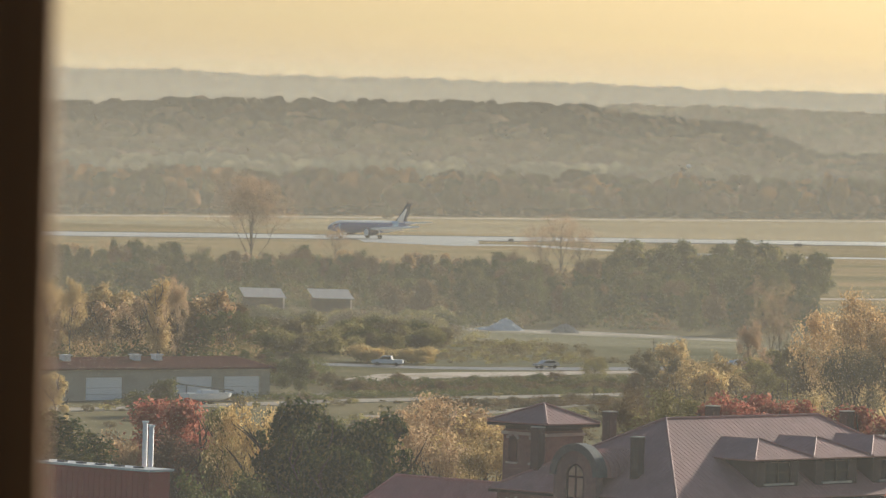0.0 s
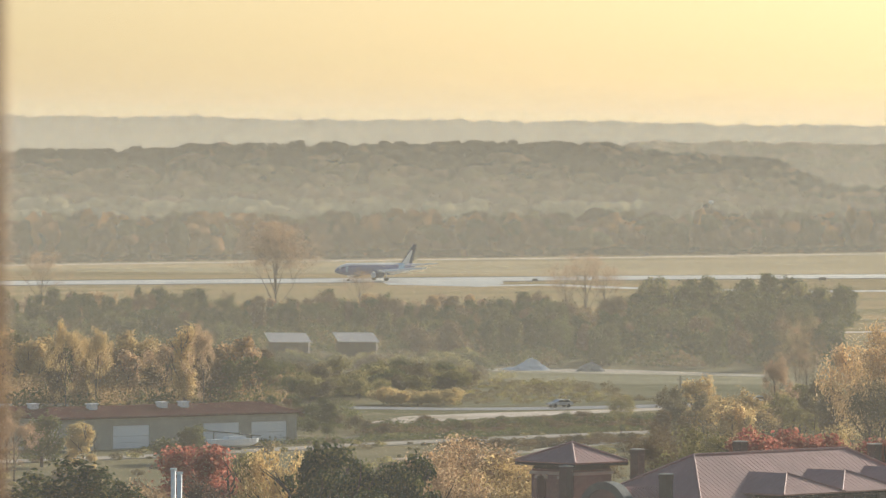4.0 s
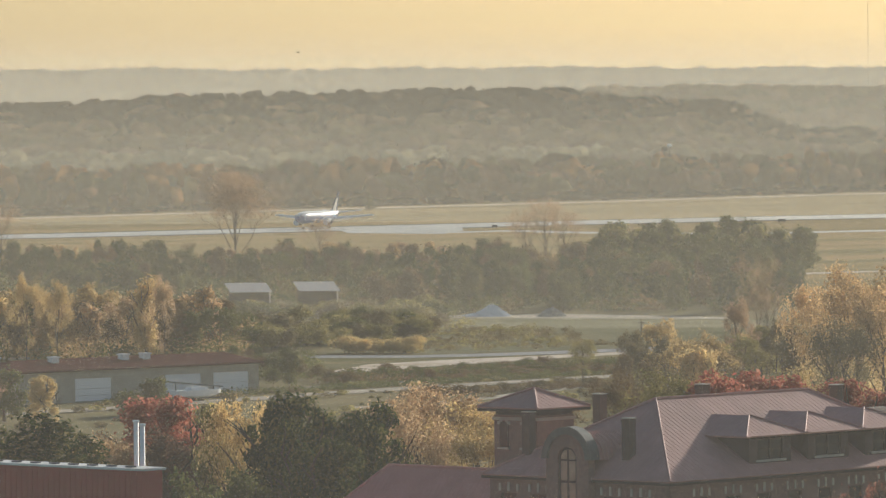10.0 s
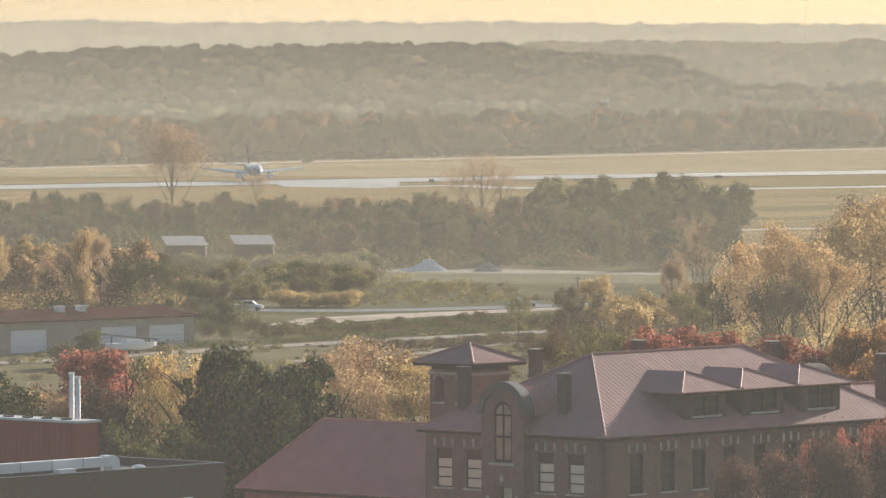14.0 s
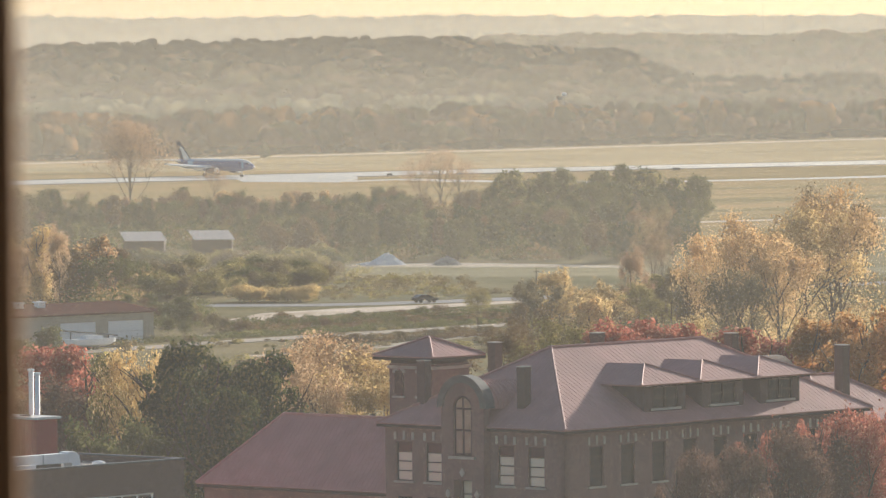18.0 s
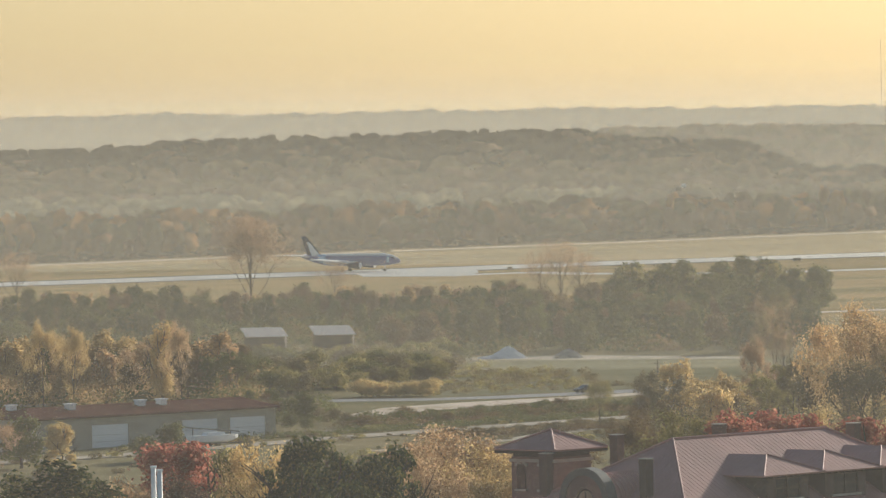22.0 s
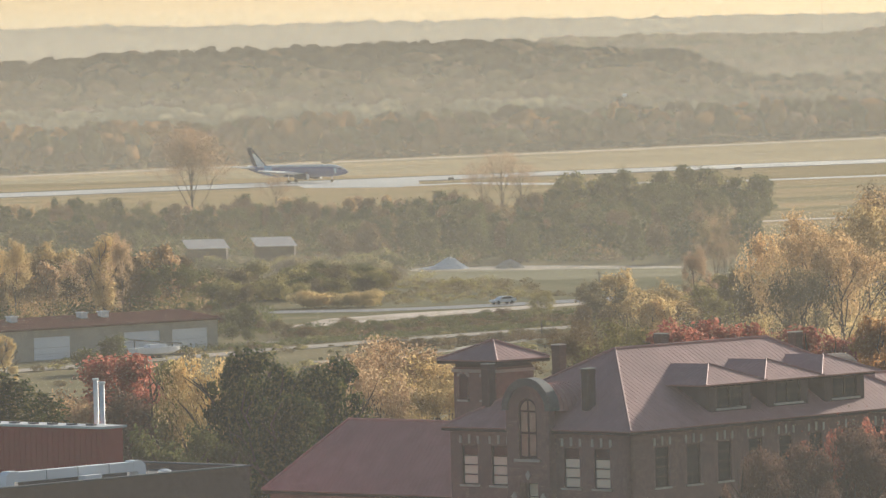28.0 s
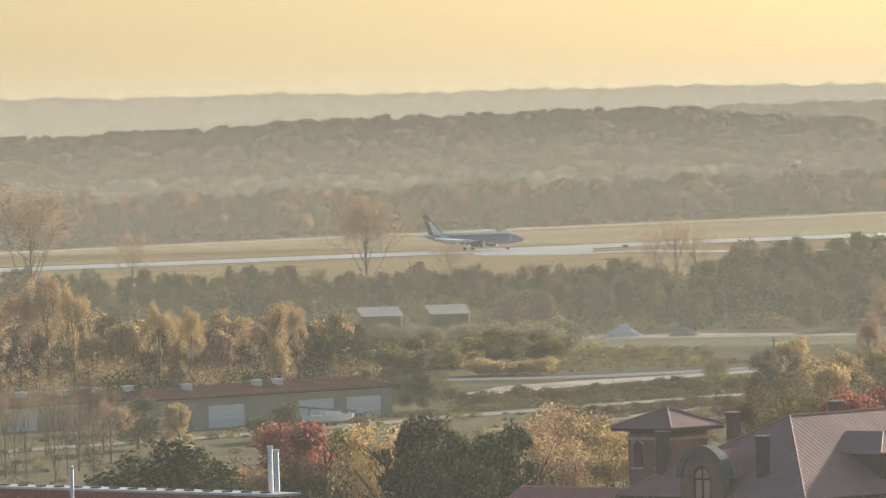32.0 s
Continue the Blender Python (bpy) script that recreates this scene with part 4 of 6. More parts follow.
def roof_plane(parent, pts, mat=None, seam=0.55, thick=0.12, name="roof_slope"):
    """One roof slope from its outline, first edge along the eave, with standing seams up the slope."""
    pts = [Vector(p) for p in pts]
    nrm = (pts[1] - pts[0]).cross(pts[2] - pts[1]).normalized()
    if nrm.z < 0:
        nrm = -nrm
    b = Build().prism([p - nrm * thick for p in pts], nrm * thick)
    slope = part(name, b, mat or REDROOF, parent)
    if not seam:
        return slope
    e = (pts[1] - pts[0]).normalized()
    up = nrm.cross(e)
    if up.z < 0:
        up = -up
    flat = [((p - pts[0]).dot(e), (p - pts[0]).dot(up)) for p in pts]
    s = Build()
    x = min(p[0] for p in flat) + seam * 0.5
    while x < max(p[0] for p in flat):
        ys = []
        for (xa, ya), (xb, yb) in zip(flat, flat[1:] + flat[:1]):
            if (xa - x) * (xb - x) < 0:
                ys.append(ya + (yb - ya) * (x - xa) / (xb - xa))
        if len(ys) >= 2:
            lo, hi = min(ys), max(ys)
            if hi - lo > 0.3:
                o = pts[0]
                m = Matrix((( e.x, up.x, nrm.x, o.x), (e.y, up.y, nrm.y, o.y), (e.z, up.z, nrm.z, o.z), (0, 0, 0, 1)))
                s.box(x - 0.03, lo, -0.01, x + 0.03, hi, 0.018, m)
        x += seam
    part("standing_seams", s, SEAM, slope, kind="stuff")
    return slope


def hip_roof(parent, x0, y0, x1, y1, z, rise, over=0.5, name="roof_slope", seam=0.55):
    """A hipped roof over a rectangle; the ridge runs along the longer side."""
    x0, y0, x1, y1 = x0 - over, y0 - over, x1 + over, y1 + over
    w = min(x1 - x0, y1 - y0) / 2
    if x1 - x0 >= y1 - y0:
        a, b = (x0 + w, (y0 + y1) / 2, z + rise), (x1 - w, (y0 + y1) / 2, z + rise)
    else:
        a, b = ((x0 + x1) / 2, y0 + w, z + rise), ((x0 + x1) / 2, y1 - w, z + rise)
    p = [(x0, y0, z), (x1, y0, z), (x1, y1, z), (x0, y1, z)]
    if x1 - x0 >= y1 - y0:
        faces = [(p[0], p[1], b, a), (p[2], p[3], a, b), (p[3], p[0], a), (p[1], p[2], b)]
    else:
        faces = [(p[0], p[1], a), (p[1], p[2], b, a), (p[2], p[3], b), (p[3], p[0], a, b)]
    for f in faces:
        roof_plane(parent, f, seam=seam, name=name)
    # pale hip and ridge caps
    for q in p:
        e = min((a, b), key=lambda r: (Vector(r) - Vector(q)).length)
        part("hip_cap", Build().tube([Vector(q) + Vector((0, 0, 0.05)), Vector(e) + Vector((0, 0, 0.08))], [0.09, 0.09], 6), SEAM, parent)
    if (Vector(a) - Vector(b)).length > 0.3:
        part("ridge_cap", Build().tube([Vector(a) + Vector((0, 0, 0.06)), Vector(b) + Vector((0, 0, 0.06))], [0.1, 0.1], 6), SEAM, parent)
    part("eave_board", Build().box(x0, y0, z - 0.32, x1, y0 + 0.14, z - 0.1).box(x0, y0 + 0.14, z - 0.32, x0 + 0.14, y1 - 0.14, z - 0.1).box(x0, y1 - 0.14, z - 0.32, x1, y1, z - 0.1).box(x1 - 0.14, y0 + 0.14, z - 0.32, x1, y1 - 0.14, z - 0.1), DARKWOOD, parent)


def sash_window(parent, m, w, h, blind=True, rows=3):
    """A window in its opening: frame, panes one over another, sill and a lintel of three pale stones."""
    fr = Build()
    fr.box(-w / 2, 0.12, 0, -w / 2 + 0.09, 0.24, h, m).box(w / 2 - 0.09, 0.12, 0, w / 2, 0.24, h, m)
    for i in range(rows + 1):
        fr.box(-w / 2 + 0.09, 0.12, i * (h - 0.09) / rows, w / 2 - 0.09, 0.24, i * (h - 0.09) / rows + 0.09, m)
    win = part("window", fr, DARKWOOD, parent)
    for i in range(rows):
        z0 = i * (h - 0.09) / rows + 0.09
        part("pane", Build().box(-w / 2 + 0.09, 0.19, z0, w / 2 - 0.09, 0.21, z0 + (h - 0.09) / rows - 0.09, m), BLIND if blind and i < 3 else GLASS, win)
    part("sill", Build().box(-w / 2 - 0.2, -0.12, -0.16, w / 2 + 0.2, 0.2, 0, m), STONE, win)
    return win


def lintel_stones(parent, m, w, h):
    for x in (-w / 2 - 0.1, 0, w / 2 + 0.1):
        part("lintel_stone", Build().box(x - 0.11, -0.06, h + 0.15, x + 0.11, 0.1, h + (0.75 if x else 0.85), m), STONE, parent)


def chimney(parent, x, y, z0, z1, w=1.1):
    c = part("chimney", Build().box(x - w / 2, y - w / 2, z0, x + w / 2, y + w / 2, z1), DARKBRICK, parent)
    part("chimney_cap", Build().box(x - w / 2 - 0.04, y - w / 2 - 0.04, z1, x + w / 2 + 0.04, y + w / 2 + 0.04, z1 + 0.08), STONE, c)
    part("chimney_collar", Build().box(x - w / 2 - 0.05, y - w / 2 - 0.05, z1 - 0.3, x + w / 2 + 0.05, y + w / 2 + 0.05, z1 - 0.12), DARKBRICK, c)


EAVE = 18.20


def institution():
    L, W, E = 37.5, 18.6, EAVE
    ob = thing("brick_institution", pose(13.61, 520.00, 0, 0, 0, 48), "large old brick building with dull red metal hip roofs", "building")
    face_y = Matrix.Identity(4)                                                    # front along x at y=0
    face_x = Matrix(((0, 1, 0, 0), (-1, 0, 0, W), (0, 0, 1, 0), (0, 0, 0, 1)))     # front along -y at x=0, from y=W down to 0
    wz, wh, ww = E - 4.45, 3.1, 1.65
    left_x = [2.0, 5.1, 12.6, 15.7]
    right_x = [3.8 + 3.8 * k for k in range(9)]
    for xs, m, length in ((left_x, face_x, W), (right_x, face_y, L)):
        holes = []
        for x in xs:
            for k in range(3):
                holes.append((x - ww / 2, x + ww / 2, wz - 4.3 * k, wz - 4.3 * k + wh))
        if m is face_x:
            holes += [(W / 2 - 1.3, W / 2 + 0.3, wz - 1.9 - 4.3 * k, wz - 4.3 * k + 0.3) for k in (0, 1, 2)]
        b = Build()
        wall_with_openings(b, length, 0, E, 0.45, holes, m)
        part("wall", b, BRICK, ob)
        for x in xs:
            for k in range(3):
                wm = m @ Matrix.Translation((x, 0, wz - 4.3 * k))
                sash_window(ob, wm, ww, wh, m is face_x, 4)
                if k == 0:
                    lintel_stones(ob, wm, ww, wh)
        if m is face_x:
            for k in (0, 1, 2):
                sash_window(ob, m @ Matrix.Translation((W / 2 - 0.5, 0, wz - 1.9 - 4.3 * k)), 1.6, 2.2, True, 2)
    part("wall", Build().box(0.45, W - 0.45, 0, L - 0.45, W, E), BRICK, ob)
    part("wall", Build().box(L - 0.45, 0.45, 0, L, W, E), BRICK, ob)
    hip_roof(ob, 0, 0, L, W, E + 0.1, 5.75)
    # arched gable in the middle of the narrow front, with a ribbed barrel roof behind
    gz, r = E + 1.55, 2.2
    gm = face_x @ Matrix.Translation((W / 2 - 0.5, 0, 0))
    gy = -0.78
    outer = [(r * math.cos(a), gy, gz + r * math.sin(a)) for a in [math.pi * i / 20 for i in range(21)]]
    hole_r = 0.95
    inner = [(hole_r * math.cos(a), gy, E + 1.55 + hole_r * math.sin(a)) for a in [math.pi * i / 20 for i in range(21)]]
    gb = Build()
    for i in range(20):
        gb.prism([gm @ Vector(p) for p in (outer[i], outer[i + 1], inner[i + 1], inner[i])], (gm.to_3x3() @ Vector((0, 1.2, 0))))
    gb.box(-r, gy, 0, -hole_r, -0.01, E + 1.55, gm).box(hole_r, gy, 0, r, -0.01, E + 1.55, gm).box(-hole_r, gy + 0.01, E - 4.1, hole_r, -0.02, E - 2.3, gm)
    gable = part("arched_gable", gb, BRICK, ob, "brick gable with a round top")
    cop = Build()
    for i in range(20):
        a, b2 = math.pi * i / 20, math.pi * (i + 1) / 20
        cop.prism([gm @ Vector((q * math.cos(w), gy - 0.15, gz + q * math.sin(w))) for q, w in ((r - 0.25, a), (r + 0.35, a), (r + 0.35, b2), (r - 0.25, b2))], gm.to_3x3() @ Vector((0, 1.1, 0)))
    part("gable_coping", cop, COPPER, gable, "weathered green copper coping")
    arch = [(hole_r * math.cos(math.pi * i / 16), gy + 0.16, E + 1.55 + hole_r * math.sin(math.pi * i / 16)) for i in range(17)]
    aw = part("arched_window", Build().prism([gm @ Vector(p) for p in [(hole_r, gy + 0.16, E - 2.2)] + arch + [(-hole_r, gy + 0.16, E - 2.2)]], gm.to_3x3() @ Vector((0, 0.03, 0))), DARKWOOD, gable)
    for sx in (-1, 1):
        part("pane", Build().box(min(sx * 0.12, sx * 0.74), gy + 0.13, E - 2.0, max(sx * 0.12, sx * 0.74), gy + 0.16, E - 0.3, gm), WARMREFLECT, aw)
        part("pane", Build().box(min(sx * 0.12, sx * 0.74), gy + 0.13, E - 0.12, max(sx * 0.12, sx * 0.74), gy + 0.16, E + 1.4, gm), WARMREFLECT, aw)
    fan = [(0.76 * math.cos(math.pi * i / 16), gy + 0.13, E + 1.55 + 0.76 * math.sin(math.pi * i / 16)) for i in range(17)]
    part("pane", Build().prism([gm @ Vector(p) for p in fan], gm.to_3x3() @ Vector((0, 0.03, 0))), WARMREFLECT, aw)
    part("mullion", Build().box(-0.05, gy + 0.08, E + 1.55, 0.05, gy + 0.13, E + 2.3, gm), DARKWOOD, aw)
    part("sill", Build().box(-hole_r - 0.4, gy - 0.2, E - 2.45, hole_r + 0.4, gy + 0.12, E - 2.25, gm), STONE, aw)
    for x, z in ((0, E - 3.5), (-1.5, E - 5.2), (1.5, E - 5.2)):
        part("stone_boss", Build().prism([gm @ Vector((x + dx, gy - 0.1, z + dz)) for dx, dz in ((-0.28, 0), (0, -0.38), (0.28, 0), (0, 0.38))], gm.to_3x3() @ Vector((0, 0.1, 0))), STONE, gable)
    bar = Build()
    for i in range(14):
        a, b2 = math.pi * i / 14, math.pi * (i + 1) / 14
        bar.prism([gm @ Vector((q * math.cos(w), 0.45, gz - 0.1 + q * math.sin(w))) for q, w in ((r - 0.35, a), (r - 0.1, a), (r - 0.1, b2), (r - 0.35, b2))], gm.to_3x3() @ Vector((0, 7.2, 0)))
    barrel = part("barrel_roof", bar, REDROOF, ob)
    ribs = Build()
    for k in range(12):
        for i in range(14):
            a, b2 = math.pi * i / 14, math.pi * (i + 1) / 14
            ribs.prism([gm @ Vector((q * math.cos(w), 0.6 + 0.55 * k, gz - 0.1 + q * math.sin(w))) for q, w in ((r - 0.12, a), (r - 0.02, a), (r - 0.02, b2), (r - 0.12, b2))], gm.to_3x3() @ Vector((0, 0.1, 0)))
    part("barrel_ribs", ribs, SEAM, barrel, kind="stuff")
    # square tower with a low pyramid roof
    tx, ty, ts = 6.2, 19.4, 4.5
    T = E + 5.15
    tb = Build()
    tower = part("tower", tb.box(tx - ts / 2, ty - ts / 2, E - 7.0, tx + ts / 2, ty + ts / 2, T - 0.62), BRICK, ob)
    part("tower_band", Build().box(tx - ts / 2 - 0.12, ty - ts / 2 - 0.12, T - 1.05, tx + ts / 2 + 0.12, ty + ts / 2 + 0.12, T - 0.8), STONE, tower)
    part("tower_soffit", Build().box(tx - ts / 2 + 0.1, ty - ts / 2 + 0.1, T - 0.62, tx + ts / 2 - 0.1, ty + ts / 2 - 0.1, T), DARKWOOD, tower)
    for sx in (-1.2, 1.2):
        part("tower_window", Build().box(tx - ts / 2 - 0.05, ty + sx - 0.45, T - 3.2, tx - ts / 2 + 0.1, ty + sx + 0.45, T - 1.2), GLASS, tower)
        for k, (dy, dz2) in enumerate(((-0.52, -1.25), (0.52, -1.25), (-0.3, -1.08), (0.3, -1.08))):
            part("arch_stone", Build().box(tx - ts / 2 - 0.08, ty + sx + dy - 0.14, T + dz2 - 0.12, tx - ts / 2 + 0.1, ty + sx + dy + 0.14, T + dz2 + 0.12), STONE, tower)
        part("tower_sill", Build().box(tx - ts / 2 - 0.2, ty + sx - 0.6, T - 3.36, tx - ts / 2 + 0.1, ty + sx + 0.6, T - 3.2), STONE, tower)
    hip_roof(ob, tx - ts / 2, ty - ts / 2, tx + ts / 2, ty + ts / 2, T, 1.4, 0.95)
    # three joined hipped dormers over the long front
    for k in range(3):
        x0 = 9.9 + 7.2 * k
        x1 = x0 + 7.1
        dz, wall_y = E + 3.1, 0.9
        xa, xb = x0 + 0.8, x0 + 5.9
        db = Build()
        wall_with_openings(db, 5.1, E - 0.2, dz - 0.1, 0.3, [(1.0, 4.2, 1.2 + E, 2.75 + E)], Matrix.Translation((xa, wall_y, 0)))
        db.box(xa, wall_y + 0.3, E - 0.2, xa + 0.3, wall_y + 6.5, dz - 0.1).box(xb - 0.3, wall_y + 0.3, E - 0.2, xb, wall_y + 6.5, dz - 0.1)
        dorm = part("dormer", db, DARKBRICK, ob)
        part("soffit", Build().box(x0 - 0.1, wall_y - 0.5, dz - 0.1, x1 + 0.1, wall_y + 6.0, dz - 0.02), DARKWOOD, dorm)
        part("dormer_pane", Build().box(xa + 1.0, wall_y + 0.16, E + 1.2, xa + 4.2, wall_y + 0.2, E + 2.75), GLASS, dorm)
        part("dormer_sill", Build().box(xa + 0.8, wall_y - 0.15, E + 1.0, xa + 4.4, wall_y + 0.1, E + 1.18), STONE, dorm)
        for q in (1.0, 2.54, 4.08):
            part("window_post", Build().box(xa + q, wall_y + 0.04, E + 1.2, xa + q + 0.12, wall_y + 0.16, E + 2.75), DARKWOOD, dorm)
        part("window_rail", Build().box(xa + 1.12, wall_y + 0.06, E + 1.95, xa + 4.08, wall_y + 0.15, E + 2.03), DARKWOOD, dorm)
        for q in range(9):
            part("rafter_end", Build().box(x0 + 0.1 + 0.8 * q, wall_y - 0.55, dz - 0.24, x0 + 0.24 + 0.8 * q, wall_y - 0.05, dz - 0.1), DARKWOOD, dorm)
        ya, yb = wall_y - 0.6, wall_y + 7.6
        xm, rz = (x0 + x1) / 2, dz + 1.45
        pk = (xm, ya + 2.9, rz)
        bk = (xm, yb, rz)
        roof_plane(ob, [(x0 - 0.25, ya, dz), (x1 + 0.25, ya, dz), pk], name="dormer_slope")
        roof_plane(ob, [(x0 - 0.25, yb, dz), (x0 - 0.25, ya, dz), pk, bk], name="dormer_slope")
        roof_plane(ob, [(x1 + 0.25, ya, dz), (x1 + 0.25, yb, dz), bk, pk], name="dormer_slope")
        for q in ((x0 - 0.25, ya, dz), (x1 + 0.25, ya, dz)):
            part("hip_cap", Build().tube([Vector(q) + Vector((0, 0, 0.05)), Vector(pk) + Vector((0, 0, 0.06))], [0.07, 0.07], 6), SEAM, ob)
    chimney(ob, 2.2, 6.0, E - 0.5, E + 4.7, 0.78)
    chimney(ob, 2.3, 16.5, E - 0.5, E + 4.9, 0.78)
    chimney(ob, 9.0, 14.9, E + 2.0, E + 6.1, 0.8)
    chimney(ob, 17.6, 11.5, E + 3.5, E + 6.6, 0.85)
    chimney(ob, 34.6, 11.5, E + 1.5, E + 5.9, 0.85)
    # rear wing beyond the long front
    part("wing_wall", Build().box(L + 0.02, 5, 0, L + 15, 16, E - 1.6), BRICK, ob)
    hip_roof(ob, L + 0.6, 5, L + 15, 16, E - 1.5, 3.6)
    chimney(ob, L + 7.3, 8.0, E - 1.0, E + 4.6, 0.9)
    vault, vz, vr = Build(), E + 1.9, 2.2
    for i in range(14):
        a, b2 = math.pi * i / 14, math.pi * (i + 1) / 14
        vault.prism([(L - 5.0, 9.3 + q * math.cos(w), vz + q * math.sin(w)) for q, w in ((vr - 0.3, a), (vr, a), (vr, b2), (vr - 0.3, b2))], (5.4, 0, 0))
    vault.box(L - 5.0, 9.3 - vr, E - 0.5, L + 0.4, 9.3 - vr + 0.3, vz).box(L - 5.0, 9.3 + vr - 0.3, E - 0.5, L + 0.4, 9.3 + vr, vz)
    vault.prism([(L + 0.1, 9.3 + (vr - 0.3) * math.cos(math.pi * i / 14), vz + (vr - 0.3) * math.sin(math.pi * i / 14)) for i in range(15)], (0.2, 0, 0))
    part("barrel_roof", vault, DARKBRICK, ob, "dark round-topped gable roof at the end")
    # lower wing in line with the narrow front
    w0, w1, wd, we = W + 0.02, W + 20.5, 9.2, E - 5.6
    wb = Build().box(0.8, w0, 0, 0.8 + wd, w1, we)
    part("wing_wall", wb, BRICK, ob)
    hip_roof(ob, 0.8, w0 - 5.0, 0.8 + wd, w1, we + 0.1, 5.5, seam=0.5)
    part("roof_vent", Build().box(1.6, W + 7.0, we + 0.5, 2.1, W + 7.5, we + 1.0).tube([(1.85, W + 7.25, we + 0.9), (1.85, W + 7.25, we + 1.6)], [0.1, 0.1], 8), STEEL, ob)


institution()


# ---- flat-roofed dark building with ducts ----
def plant_house():
    ob = thing("flat_roofed_building", pose(-15.10, 500.00, 0, 0, 0, 48), "dark brick flat-roofed building with a rooftop air duct", "building")
    Z0 = 17.60
    L, D = 46.0, 12.5
    m = Matrix.Translation((-L, 0, 0))
    groups = [4.0 + 10.2 * k for k in range(4)]
    b = Build()
    wall_with_openings(b, L, 0, Z0, 0.4, [(g, g + 8.2, Z0 - 4.4, Z0 - 2.3) for g in groups], m)
    b.box(-0.4, 0.4, 0, 0, D, Z0).box(-L, 0.4, 0, -L + 0.4, D, Z0).box(-L + 0.4, D - 0.4, 0, -0.4, D, Z0)
    part("wall", b, DARKBRICK, ob)
    part("flat_roof", Build().box(-L + 0.4, 0.4, Z0 - 0.9, -0.4, D - 0.4, Z0 - 0.45), ROOFGREY, ob)
    part("parapet_cap", Build().box(-L, -0.08, Z0, 0.08, 0.45, Z0 + 0.1).box(-0.4, 0.45, Z0, 0.08, D, Z0 + 0.1), DARKMETAL, ob)
    for g in groups:
        wm = m @ Matrix.Translation((g, 0, Z0 - 4.4))
        win = part("window", Build().box(0, 0.1, 0, 8.2, 0.2, 0.12, wm).box(0, 0.1, 1.98, 8.2, 0.2, 2.1, wm), STEEL, ob)
        for i in range(6):
            part("mullion", Build().box(i * 1.6, 0.09, 0.12, i * 1.6 + 0.16, 0.21, 1.98, wm), STEEL, win)
        for i in range(5):
            part("pane", Build().box(i * 1.6 + 0.16, 0.14, 0.12, i * 1.6 + 1.6, 0.17, 1.98, wm), GLASS, win)
    # upper block in dark red cladding with a pale roof; its near corner in this building's own axes
    q = ob.matrix_basis.inverted() @ Vector((-26.80, 516.00, 19.69))
    ux, uy, U = q.x, q.y, q.z
    ub = part("upper_block", Build().box(ux, uy, 0, ux + 2.2, uy + 34, U), REDCLAD, ob, "dark red ribbed metal upper storey")
    rib = Build()
    for i in range(55):
        rib.box(ux - 0.06, uy + 0.6 * i, Z0 - 1.5, ux, uy + 0.6 * i + 0.25, U - 0.2)
    part("cladding_ribs", rib, REDCLAD, ub, kind="stuff")
    part("upper_roof", Build().box(ux - 0.25, uy - 0.25, U, ux + 2.4, uy + 34.2, U + 0.18), MEMBRANE, ub)
    for i in range(16):
        part("roof_slot", Build().box(ux + 0.5, uy + 1.5 + 2.1 * i, U + 0.18, ux + 0.9, uy + 2.3 + 2.1 * i, U + 0.3), DARKMETAL, ub)


plant_house()


def rooftop_duct():
    ob = thing("air_duct", pose(-15.10, 500.00, 17.60 - 0.45, 0, 0, 48), "silver-white insulated air duct lying on the flat roof", "air duct")
    y, z = 3.0, 0.95
    run = part("duct_run", Build().box(-21.5, y - 0.4, z - 0.35, -9.6, y + 0.4, z + 0.35), STEEL, ob)
    # added dark box that stands in for shadow in the gap below the duct
    part("duct_base", Build().box(-20.8, y - 0.28, 0.0, -10.2, y + 0.28, z - 0.38), DARKMETAL, ob, "dark box standing in for the shadow below the duct")
    for i in range(3):
        part("duct_joint", Build().box(-18.6 + 3.2 * i, y - 0.42, z - 0.37, -18.54 + 3.2 * i, y + 0.42, z + 0.37), GALV, run)
    for x, s in ((-21.5, -1), (-9.6, 1)):
        prof = [(x, y - 0.45, z - 0.35), (x, y - 0.45, z + 0.45), (x + s * 0.7, y - 0.45, z + 0.45), (x + s * 1.15, y - 0.45, z + 0.15), (x + s * 1.25, y - 0.45, z - 0.35), (x + s * 1.25, y - 0.45, 0.0), (x + s * 0.4, y - 0.45, 0.0), (x + s * 0.4, y - 0.45, z - 0.35)]
        part("duct_bend", Build().prism(prof, (0, 0.9, 0)), STEEL, ob, "bright bend of the duct")
    part("fan_box", Build().box(-15.5, y - 1.3, 0.0, -13.8, y - 0.6, 0.7), STEEL, ob)
    part("round_vent", Build().tube([(-6.5, 2.5, 0.0), (-6.5, 2.5, 0.5), (-6.5, 2.5, 0.6)], [0.5, 0.5, 0.2], 12), STEEL, ob)


rooftop_duct()


def stack(u_x, y, z, h):
    ob = thing("flue_stack", pose(u_x, y, z), "pale metal flue stack beside a flat roof", "flue", "pair of flues")
    part("pipe", Build().tube([(0, 0, -z), (0, 0, h)], [0.2, 0.2], 12), WHITE, ob, smooth=True)
    part("rain_cap", Build().tube([(0, 0, h), (0, 0, h + 0.15)], [0.27, 0.27], 12), STEEL, ob)


stack(-27.54, 522.00, 19.74, 3.4)
stack(-27.01, 521.00, 19.71, 3.2)


def vent_pipe():
    ob = thing("vent_pipe", pose(-43.13, 524.00, 19.56), "white vent pipe with a cap on a pale roof", "vent")
    part("pipe", Build().tube([(0, 0, -4), (0, 0, 2.2)], [0.16, 0.16], 10), WHITE, ob, smooth=True)
    part("cap", Build().tube([(0, 0, 2.2), (0, 0, 2.45)], [0.2, 0.12], 10), STEEL, ob, smooth=True)


vent_pipe()


